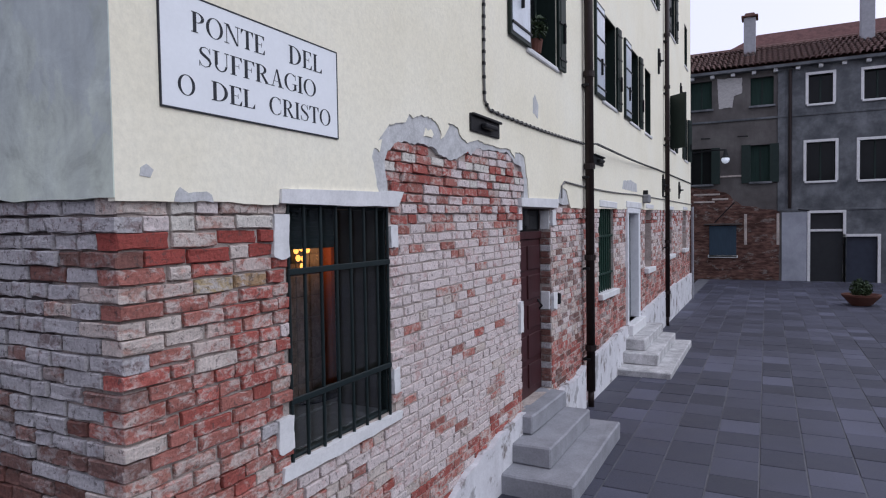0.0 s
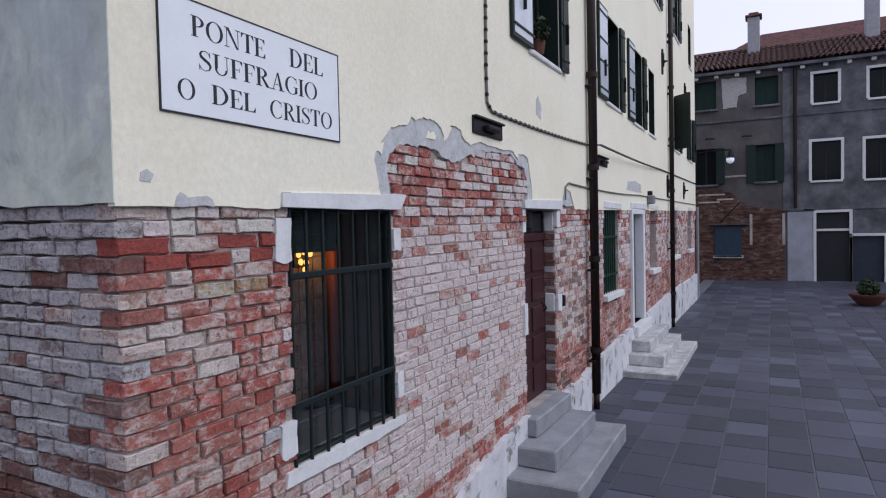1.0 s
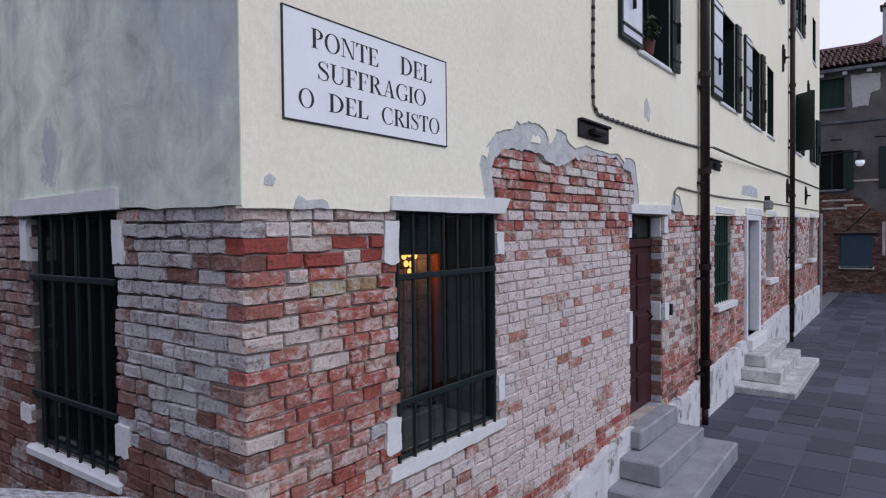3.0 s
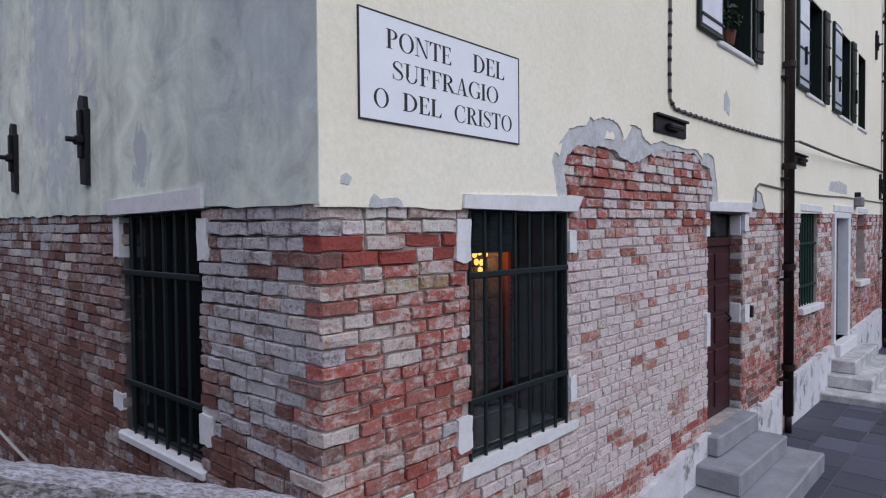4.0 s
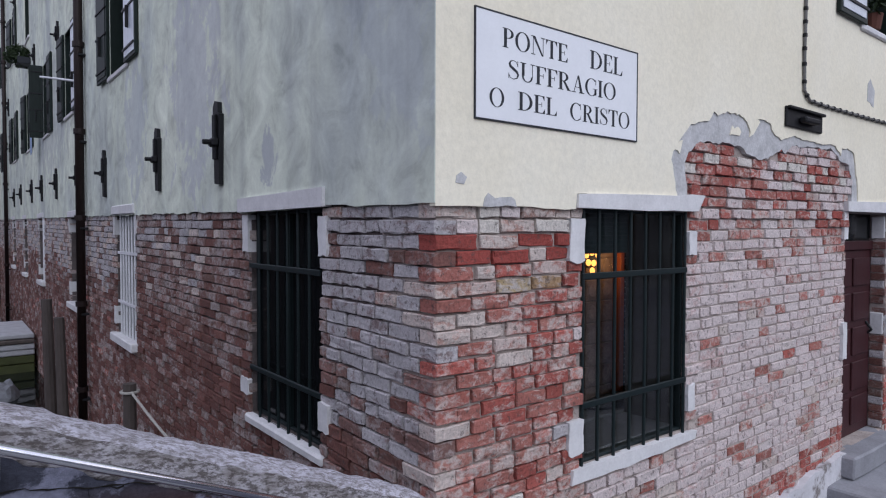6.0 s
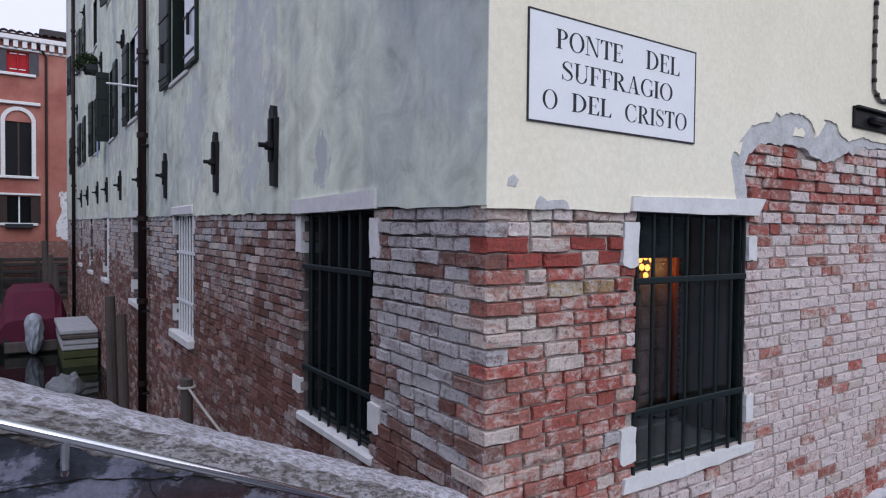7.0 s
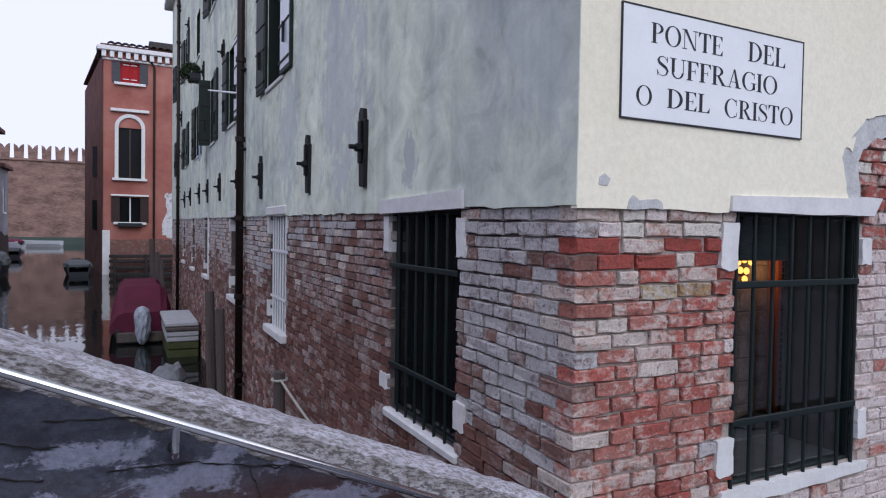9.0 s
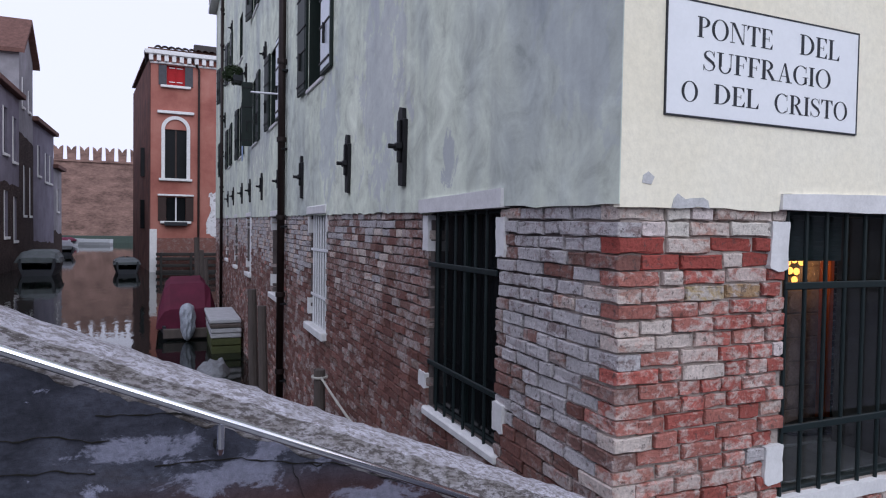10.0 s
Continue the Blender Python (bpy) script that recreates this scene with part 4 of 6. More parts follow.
# ---- steps at the doors ----
def steps(label, rows, mat=STEPSTONE):
    s = empty("door_steps", label, "steps", "door steps")
    for i, (u0, u1, y, z0, z1) in enumerate(rows):
        bm = one((u0, y, z0), (u1, 0.0 if i < 2 else 0.3, z1), 0.014, i + u0)
        bmesh.ops.subdivide_edges(bm, edges=[e for e in bm.edges if e.calc_length() > 0.5], cuts=5)
        for v in bm.verts:
            v.co += 0.008 * noise.noise_vector(v.co * 4) + 0.004 * noise.noise_vector(v.co * 13)
        part("step", bm, mat, s)


steps("three worn grey stone steps up to the oxblood door", [(3.56, 5.45, -0.67, GROUND - 0.02, -0.03), (3.83, 5.21, -0.395, -0.03, 0.15), (4.1, 5.2, -0.135, 0.15, 0.33)])
steps("three pale stone steps up to the glazed door", [(8.33, 11.2, -0.82, GROUND - 0.02, -0.1), (8.75, 11.0, -0.57, -0.1, 0.07), (8.98, 10.95, -0.35, 0.07, 0.25)], plain("pale_step", (0.44, 0.43, 0.43), 0.85, var=0.6, scale=5, bstr=0.6))
tagged(part("threshold", one((9.25, -0.12, 0.25), (10.5, 0.25, 0.43), 0.012), ISTRIA), "white stone threshold of the glazed door", "threshold", kind="structure")

# ---- the square ----
bm = one((0.0, -60, GROUND - 0.5), (90, 0.4, GROUND - 0.008), 0)
box(bm, (-3.6, -60, -1.6), (0.0, -4.2, GROUND - 0.008), 0)
ground = tagged(part("ground", bm, JOINT), "dark mortar bed under the grey paving slabs", "ground", kind="structure")

# ---- the bridge under the camera ----
bridge = empty("bridge", "stepped stone bridge with plastered parapet over the canal", "bridge")


def rise(x):
    return 1.085 - 0.42 * x


DECK = plain("bridge_stone", (0.2, 0.2, 0.21), 0.8, var=0.25)
for i in range(12):
    x1 = -0.02 - 0.33 * i
    part("step", one((x1 - 0.35, -4.2, -0.5), (x1, -0.28, -0.08 + 0.125 * i), 0.012, i), DECK, bridge)


def parapet_mat():
    """Damp slate-coloured plaster in layers: pale scars along the beds, rust-brown towards its foot."""
    m, n, l, b = node_mat("parapet_plaster", 0.9, 0, 0.2)
    v = coords(n, l)
    beds = noise_tex(n, l, coords(n, l, (1, 1, 1.8)), 3.5, 8, 0.66, 0.2)
    c = ramp(n, l, beds, [(0.3, (0.016, 0.017, 0.023)), (0.45, (0.036, 0.038, 0.052)), (0.56, (0.062, 0.065, 0.088)), (0.7, (0.045, 0.041, 0.048))])
    c = mixc(n, l, ramp(n, l, blob(n, l, (-1.5, -0.26, 1.3), (1.8, 1, 0.22)), [(0.05, 0.0), (0.5, 0.8)]), c, (0.065, 0.03, 0.027))
    scar = noise_tex(n, l, coords(n, l, (1, 1, 1.5)), 7, 9, 0.7, 0.3)
    for centre, radii in (((-1.66, -0.26, 1.585), (0.26, 1, 0.06)), ((-1.4, -0.26, 1.5), (0.34, 1, 0.11)), ((-1.05, -0.26, 1.38), (0.3, 1, 0.08))):
        near = n.new("ShaderNodeMath")
        near.operation = "MULTIPLY_ADD"
        l.new(blob(n, l, centre, radii), near.inputs[0])
        near.inputs[1].default_value = 0.22
        l.new(scar, near.inputs[2])
        c = mixc(n, l, ramp(n, l, near.outputs[0], [(0.6, 0.0), (0.66, 0.75)]), c, (0.23, 0.235, 0.31))
    fine = noise_tex(n, l, v, 60, 6, 0.68)
    c = mixc(n, l, 0.5, c, ramp(n, l, fine, [(0.3, 0.5), (0.7, 1.35)]), "MULTIPLY")
    l.new(c, b.inputs["Base Color"])
    bump(n, l, b, mixc(n, l, 0.3, scar, fine), 0.7, 0.02)
    return m


PARAPET = parapet_mat()


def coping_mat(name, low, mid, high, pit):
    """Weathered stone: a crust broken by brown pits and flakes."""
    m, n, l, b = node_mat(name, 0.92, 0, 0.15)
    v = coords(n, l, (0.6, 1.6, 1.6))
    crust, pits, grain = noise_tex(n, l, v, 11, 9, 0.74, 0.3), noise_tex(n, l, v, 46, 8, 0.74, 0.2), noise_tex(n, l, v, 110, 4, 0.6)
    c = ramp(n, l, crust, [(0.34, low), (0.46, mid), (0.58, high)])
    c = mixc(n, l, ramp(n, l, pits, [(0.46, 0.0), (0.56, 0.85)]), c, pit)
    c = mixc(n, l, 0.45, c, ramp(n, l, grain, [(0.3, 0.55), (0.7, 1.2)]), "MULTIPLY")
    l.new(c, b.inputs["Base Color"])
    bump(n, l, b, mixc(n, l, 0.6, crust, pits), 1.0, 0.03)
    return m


# browner copy for the side: pitted stone with shade put into its colour
COPING_SIDE_SHADED = coping_mat("coping_side_shaded", (0.19, 0.17, 0.165), (0.32, 0.3, 0.3), (0.48, 0.46, 0.49), (0.09, 0.076, 0.07))
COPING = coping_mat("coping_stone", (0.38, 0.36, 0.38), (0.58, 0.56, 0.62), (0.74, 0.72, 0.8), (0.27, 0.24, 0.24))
bm = bmesh.new()
XS = [-0.06 - 0.03 * i for i in range(135)]
prof = [(-0.012, -0.13), (0.0, -0.05), (-0.01, -0.012), (-0.04, 0.004), (-0.085, 0.012), (-0.13, 0.01), (-0.165, 0.003), (-0.195, -0.012), (-0.222, -0.034), (-0.245, -0.056), (-0.264, -0.08), (-0.262, -0.09)]
ringv = []
for i, x in enumerate(XS):
    drop = 0.09 * max(0, 1 - (-x - 0.06) / 0.15) ** 2
    r = []
    for y, dz in prof:
        e = 0.01 * noise.noise(Vector((x * 4, y * 9, 3))) + 0.009 * noise.noise(Vector((x * 15, y * 25, 5))) + 0.008 * noise.noise(Vector((x * 40, y * 40, 8)))
        r.append(bm.verts.new((x, y + 0.4 * e, rise(x) + dz - drop + e)))
    ringv.append(r)
for a, b in zip(ringv, ringv[1:]):
    for j in range(len(prof)):
        q = (j + 1) % len(prof)
        bm.faces.new((a[j], a[q], b[q], b[j]))
bm.faces.new(ringv[0]), bm.faces.new(ringv[-1])
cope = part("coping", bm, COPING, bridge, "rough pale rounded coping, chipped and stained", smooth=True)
cope.data.materials.append(COPING_SIDE_SHADED)
# faces towards the steps take the darker copy with painted shade
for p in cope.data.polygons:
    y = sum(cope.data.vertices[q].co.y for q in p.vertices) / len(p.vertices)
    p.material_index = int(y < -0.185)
bm = bmesh.new()
rr = []
for x in XS:
    rr.append([bm.verts.new((x, y, z)) for y, z in ((-0.02, -1.5), (-0.02, rise(x) - 0.12), (-0.262, rise(x) - 0.078), (-0.262, rise(x) - 1.5))])
for a, b in zip(rr, rr[1:]):
    for j in range(4):
        bm.faces.new((a[j], a[(j + 1) % 4], b[(j + 1) % 4], b[j]))
bm.faces.new(rr[0]), bm.faces.new(rr[-1])
par = part("parapet", bm, PARAPET, bridge, "damp grey plaster with cracks and pale scars")
CRACK = plain("crack", (0.012, 0.011, 0.01), 1.0)
for i, (xa, za, xb, zb) in enumerate(((-2.3, 1.66, -1.72, 1.615), (-2.3, 1.56, -1.75, 1.54), (-1.62, 1.54, -1.2, 1.49), (-1.25, 1.5, -0.95, 1.4), (-1.28, 1.5, -1.25, 1.38), (-1.75, 1.68, -1.4, 1.62))):
    line = rough_line([(xa, za), ((xa + xb) / 2, (za + zb) / 2 + 0.02), (xb, zb)], 0.012, 0.012, 30.0 + i)
    lo = [(u, z - 0.0022 - 0.0016 * math.sin(n)) for n, (u, z) in enumerate(line)]
    part("crack", slab(bmesh.new(), front, [line + lo[::-1]], -0.2665, -0.26), CRACK, par)
rail = empty("handrail", "polished steel handrail on brackets along the parapet", "handrail")


def rz(x):
    return 1.02 - 0.4385 * x


part("rail", tube(bmesh.new(), [(x, -0.35, rz(x)) for x in (-0.45, -1.5, -2.6, -4.0)], 0.0115, 16), CHROME, rail, smooth=True)
for x in (-0.75, -1.47, -2.6, -3.6):
    b = part("bracket", tube(bmesh.new(), [(x, -0.35, rz(x) - 0.01), (x, -0.35, rz(x) - 0.07), (x, -0.335, rz(x) - 0.085), (x, -0.262, rz(x) - 0.085)], 0.009, 8), CHROME, rail)
    part("rose", tube(bmesh.new(), [(x, -0.2725, rz(x) - 0.085), (x, -0.262, rz(x) - 0.085)], 0.014, 12), IRON, b)

# ---- canal ----
bm = bmesh.new()
vs = [bm.verts.new(p) for p in ((-60, -30, WATERZ), (60, -30, WATERZ), (60, 160, WATERZ), (-60, 160, WATERZ))]
bm.faces.new(vs)
tagged(part("water", bm, WATER), "still dark green canal water mirroring sky and walls", "water", kind="structure")


def post(x, y, z, r=0.075, lean=0.0):
    p = tube(bmesh.new(), [(x + lean, y, -2.2), (x + lean * 0.5, y, (z - 2.2) / 2), (x, y, z)], r * 1.1, 10, r * 0.9)
    tagged(part("mooring_post", p, WOODGREY), "weathered grey timber mooring post in the canal", "post", "mooring posts")


post(-0.3, 3.92, 0.82, 0.06)
for x, y, z, r in ((-0.3, 9.4, 1.08, 0.085), (-0.28, 8.25, 0.92, 0.075), (-0.45, 26.0, 1.2, 0.1), (-0.6, 27.5, 1.7, 0.1), (-0.35, 24.5, 0.9, 0.09)):
    post(x, y, z, r, 0.08)
rope = empty("mooring_rope", "pale mooring rope hanging from a post", "rope")
part("strand", tube(bmesh.new(), sag((-0.3, 3.9, 0.76), (-0.06, 1.7, 0.42), 10, 0.1), 0.011, 6), ROPE, rope)
part("knot", tube(bmesh.new(), [(-0.3 + 0.07 * math.cos(a), 3.92 + 0.07 * math.sin(a), 0.75) for a in [i * 0.7 for i in range(10)]], 0.013, 6), ROPE, rope)


def hull(name, label, x, y, l, w, h, mat, turn=0.0, cover=None, cover_h=0.5, group="boats"):
    """A small boat: a shaped hull with pointed bow along its length, a cover or thwarts."""
    b = empty(name, label, "boat", group)
    m = pose(x, y, WATERZ, 0, 0, turn)
    sec = [(-0.5, 0.8), (-0.3, 0.95), (0.0, 1.0), (0.25, 0.85), (0.42, 0.5), (0.5, 0.06)]
    bm = bmesh.new()
    rings = []
    for s, k2 in sec:
        rise_ = 0.25 * max(0, s) ** 2 * 4 * h
        rings.append([bm.verts.new(m @ Vector((px * w / 2 * k2, s * l, pz * h + rise_ * (pz > 0)))) for px, pz in ((-1, 1), (-1.0, 0.5), (-0.7, -0.3), (0.7, -0.3), (1.0, 0.5), (1, 1), (0.88, 1), (0.8, 0.35), (-0.8, 0.35), (-0.88, 1))])
    for a, c in zip(rings, rings[1:]):
        for j in range(10):
            bm.faces.new((a[j], a[(j + 1) % 10], c[(j + 1) % 10], c[j]))
    bm.faces.new(rings[0]), bm.faces.new(rings[-1])
    part("hull", bm, mat, b)
    if cover:
        bm = bmesh.new()
        rings = []
        for i in range(9):
            s = -0.46 + 0.92 * i / 8
            k2 = 1.0 if s < 0.2 else max(0.1, 1 - ((s - 0.2) / 0.3) ** 1.6)
            hh = cover_h * (0.86 + 0.14 * math.sin(i * 2.3)) * min(1, 0.5 + (s + 0.46) * 5) * (0.4 + 0.6 * k2)
            rings.append([bm.verts.new(m @ Vector((px * w / 2 * k2 * 1.04, s * l, h * 0.75 + pz * hh))) for px, pz in ((-1, 0), (-0.93, 0.4), (-0.74, 0.86), (-0.55, 0.98), (0.55, 1.0), (0.74, 0.86), (0.93, 0.4), (1, 0))])
        for a, c in zip(rings, rings[1:]):
            for j in range(7):
                bm.faces.new((a[j], a[j + 1], c[j + 1], c[j]))
        bm.faces.new(rings[0]), bm.faces.new(rings[-1])
        part("cover", bm, cover, b)
    return b, m


MAGENTA = plain("wine_tarpaulin", (0.085, 0.009, 0.028), 0.75, var=0.3, scale=3, bstr=0.3)
DARKHULL = plain("dark_hull", (0.02, 0.022, 0.028), 0.5, var=0.3)
WHITEHULL = plain("white_hull", (0.32, 0.33, 0.35), 0.5, var=0.15)
GREYTARP = plain("grey_tarpaulin", (0.17, 0.175, 0.19), 0.6, var=0.4, scale=9, bstr=0.4)
b, m = hull("covered_boat", "small boat under a wine-red tarpaulin with shrouded outboard", -1.18, 18.2, 4.6, 1.5, 0.35, DARKHULL, 0, MAGENTA, 1.2)
part("transom", one((-1.78, 15.72, WATERZ + 0.05), (-0.5, 15.85, WATERZ + 0.3), 0.02), WOODGREY, b)
bm = bmesh.new()
bmesh.ops.create_icosphere(bm, subdivisions=3, radius=0.28)
for v in bm.verts:
    n = 0.16 * noise.noise(v.co * 9) + 0.22 * noise.noise(Vector((v.co.x * 14, v.co.y * 14, v.co.z * 2)))
    w_ = 0.62 + 0.3 * max(0, v.co.z / 0.28)
    v.co = Vector((-1.2 + v.co.x * (1 + n) * w_, 15.55 + v.co.y * (0.9 + n), WATERZ + 0.5 + v.co.z * 1.75))
part("outboard_shroud", bm, plain("silver_cover", (0.3, 0.32, 0.37), 0.4, var=0.45, scale=8, bstr=0.5), b, "crumpled silver-grey outboard motor cover")
WHITETOP = plain("white_boards", (0.38, 0.38, 0.4), 0.7, var=0.25, scale=5)
GREENSLIME = plain("green_hull", (0.055, 0.062, 0.022), 0.6, var=0.4, scale=5)
s = empty("flat_barge", "flat white-decked work barge with green-slimed side", "barge")
part("deck", one((-0.78, 13.6, -0.1), (-0.06, 16.0, 0.0), 0.02), WHITETOP, s)
for i, (z0, z1, mt) in enumerate(((-0.2, -0.11, WOODGREY), (-0.32, -0.21, WHITETOP), (-0.44, -0.33, WHITETOP), (-0.62, -0.45, GREENSLIME), (-0.95, -0.63, GREENSLIME))):
    part("strake", one((-0.76 + 0.01 * i, 13.54 + 0.02 * i, z0), (-0.06, 15.9, z1), 0.02), mt, s)
bm = bmesh.new()
bmesh.ops.create_icosphere(bm, subdivisions=3, radius=0.36)
for v in bm.verts:
    n = noise.noise(v.co * 5)
    v.co = Vector((-0.8 + v.co.x * 0.9, 11.6 + v.co.y * 1.7, -0.82 + max(-0.3, v.co.z * (0.75 + 0.5 * n))))
tagged(part("tarpaulin", bm, GREYTARP), "crumpled grey tarpaulin over a low dinghy", "tarpaulin")
DARKTARP = plain("dark_tarpaulin", (0.075, 0.085, 0.09), 0.6, var=0.4, scale=3, bstr=0.4)
hull("rowing_boat", "dark boat moored at the red house", -4.25, 43.5, 4.2, 1.5, 0.75, DARKHULL, 5, DARKTARP, 0.35)
hull("rowing_boat", "dark boat with pale cover moored by the far bank", -8.85, 43.2, 5.5, 2.2, 1.0, DARKHULL, 4, DARKTARP, 0.7)
hull("motor_boat", "dark motor boat under a grey cover moored down the canal", -11.8, 72, 6.5, 2.2, 0.8, DARKHULL, 10, GREYTARP, 0.8)
hull("motor_boat", "white motor boat moored across the far canal", -13.5, 108, 7, 2.4, 0.9, WHITEHULL, 80, None)
hull("motor_boat", "white motor boat moored across the far canal", -17.0, 104, 6, 2.2, 0.9, WHITEHULL, 60, MAGENTA, 0.6)


# ---- neighbouring houses ----
def prism(poly, z0, z1, bm=None):
    bm = bm or bmesh.new()
    a, c = [bm.verts.new((x, y, z0)) for x, y in poly], [bm.verts.new((x, y, z1)) for x, y in poly]
    for i in range(len(poly)):
        j = (i + 1) % len(poly)
        bm.faces.new((a[i], a[j], c[j], c[i]))
    bm.faces.new(a[::-1]), bm.faces.new(c)
    return bm


def tiles(W, u0, u1, ze, depth, rise_, n):
    """Rows of curved clay tiles sloping up from the eaves at height ze."""
    bm = bmesh.new()
    rows = 9
    for i in range(n):
        uc = u0 + (u1 - u0) * (i + 0.5) / n
        hw = (u1 - u0) / n * 0.5
        for r in range(rows):
            f0, f1 = r / rows, (r + 1.12) / rows
            j = 0.02 * math.sin(i * 12.9 + r * 78.2)
            ring2 = []
            for f, lift in ((f0, 0.05), (f1, 0.0)):
                ring2.append([bm.verts.new(W(uc + j + hw * q, -0.35 + depth * f, ze + rise_ * f + lift + 0.09 * h)) for q, h in ((-1, -0.2), (-0.55, 0.7), (0, 1), (0.55, 0.7), (1, -0.2))])
            for q in range(4):
                bm.faces.new((ring2[0][q], ring2[0][q + 1], ring2[1][q + 1], ring2[1][q]))
    return bm


# the house at the end of the square
PANTILE = plain("pantile", (0.13, 0.075, 0.065), 0.9, var=0.6, scale=7, bstr=0.4, fine=25)


def far_brickwork(name, col, pale, amount):
    """Distant worn brickwork: broken courses of dark bricks with crumbs of pale mortar and plaster."""
    m, n, l, b = node_mat(name, 0.95, 0, 0.1)
    v = coords(n, l)
    course = noise_tex(n, l, coords(n, l, (3.2, 3.2, 13)), 1.0, 4, 0.6)
    big, torn = noise_tex(n, l, v, 0.9, 5, 0.6), noise_tex(n, l, coords(n, l, (1, 1, 2.2)), 2.6, 8, 0.72, 0.3)
    c = ramp(n, l, course, [(0.3, tuple(x * 0.4 for x in col)), (0.5, col), (0.7, tuple(x * 1.9 for x in col))])
    c = mixc(n, l, 0.6, c, ramp(n, l, big, [(0.3, 0.6), (0.7, 1.35)]), "MULTIPLY")
    c = mixc(n, l, ramp(n, l, torn, [(0.6 - amount, 0.0), (0.66 - amount, 0.75)]), c, pale)
    l.new(c, b.inputs["Base Color"])
    bump(n, l, b, mixc(n, l, 0.5, course, torn), 0.6, 0.05)
    return m


FX = 26.45


def far(u, d, z):
    return Vector((FX + d, -u, z))


h = empty("end_house", "old house closing the square, grey plaster over bare brick", "house")
FARDARK = plaster_mat("far_plaster_brown", [(0.3, (0.07, 0.062, 0.06)), (0.5, (0.11, 0.1, 0.097)), (0.7, (0.155, 0.145, 0.138))], 0.9, (0.08, 0.07, 0.07), 0.5)
FARGREY = plaster_mat("far_plaster_grey", [(0.32, (0.06, 0.063, 0.07)), (0.48, (0.11, 0.115, 0.124)), (0.64, (0.19, 0.195, 0.21))], 1.1, (0.11, 0.11, 0.12), 0.5)
OPS_A = [(-0.7, 0.1, 6.67, 7.8), (1.5, 2.31, 6.65, 7.75), (-0.7, 0.1, 3.65, 5.1), (1.5, 2.2, 3.68, 5.12), (0.04, 0.96, 0.78, 1.97)]
OPS_B = [(3.48, 4.27, 6.53, 7.62), (5.25, 6.1, 6.53, 7.6), (3.42, 4.36, 3.62, 5.08), (5.13, 6.1, 3.6, 5.05), (7.3, 8.2, 6.53, 7.6), (7.3, 8.2, 3.6, 5.05), (3.56, 4.62, GROUND, 2.4), (4.72, 5.7, GROUND, 1.5), (7.0, 8.0, GROUND, 2.2), (9.4, 10.3, 6.53, 7.6), (9.4, 10.3, 3.6, 5.05)]
EH = 8.0
part("wall", slab(bmesh.new(), far, [rect(-8, 2.58, GROUND - 0.2, EH)] + holes(OPS_A), 0, 0.4), FARDARK, h, "brown-grey plaster fallen away below to bare brick")
part("wall", slab(bmesh.new(), far, [rect(2.58, 22, GROUND - 0.2, EH)] + holes(OPS_B), -0.02, 0.4), FARGREY, h, "blue-grey streaked plaster")
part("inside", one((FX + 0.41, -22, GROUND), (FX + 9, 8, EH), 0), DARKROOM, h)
bk = bmesh.new()
slab(bk, far, [rough_line([(-0.9, GROUND), (2.5, GROUND), (2.5, 0.9), (2.52, 2.5), (1.9, 2.6), (1.2, 2.75), (0.6, 3.3), (0.0, 3.45), (-0.9, 3.5), (-0.9, GROUND)], 0.2, 0.1, 40.0)[:-1]] + [rect(*OPS_A[4])], -0.012, 0.01)
bare = part("bare_brick", bk, far_brickwork("far_brick", (0.1, 0.055, 0.045), (0.22, 0.195, 0.18), 0.04), h, "weathered bare brick with crumbs of plaster")
part("plaster_scar", slab(bmesh.new(), far, [rough_line([(0.3, 7.85), (1.2, 7.8), (1.2, 7.2), (0.9, 7.1), (0.85, 6.65), (0.35, 6.65), (0.3, 7.85)], 0.1, 0.06, 41.0)[:-1]], -0.02, 0.01), plain("pale_brick", (0.42, 0.4, 0.39), 0.95, var=0.3, scale=8, stretch=(1, 1, 4)), h, "pale bared patch under the eaves")
for j, (z, u0, u1) in enumerate(((3.2, -0.6, 0.4), (3.0, 0.1, 0.7), (3.9, 0.2, 1.35), (2.9, -0.6, 0.2))):
    part("pale_course", wbox(far, u0, u1, -0.03, 0.01, z, z + 0.07, 0.01, j), MORTAR, h)
part("infill_frame", wbox(far, 1.28, 1.38, -0.03, 0.02, 1.2, 2.42, 0.01), MORTAR, h)
part("infill_frame", wbox(far, 2.42, 2.52, -0.03, 0.02, 1.2, 2.42, 0.01), MORTAR, h)
part("pilaster", wbox(far, 2.45, 2.72, -0.04, 0.0, 2.5, EH, 0.01), FARGREY, h)
part("base_strip", wbox(far, 2.6, 3.45, -0.035, 0.0, GROUND, 2.45, 0.01), plaster_mat("far_pale", [(0.3, (0.28, 0.29, 0.33)), (0.6, (0.4, 0.41, 0.46)), (0.75, (0.52, 0.53, 0.57))], 1.2, (0.2, 0.2, 0.22)), h, "pale bluish plaster strip")
part("string_course", wbox(far, -8, 22, -0.05, 0.0, 6.1, 6.18, 0.01), FARGREY, h)
part("string_course", wbox(far, 2.6, 22, -0.05, -0.02, 2.5, 2.58, 0.01), FARGREY, h)
FARSH = plain("far_green", (0.011, 0.022, 0.019), 0.6, var=0.3)
FARCURT = plain("green_curtain", (0.015, 0.035, 0.028), 0.8, var=0.4, stretch=(8, 8, 0.3))
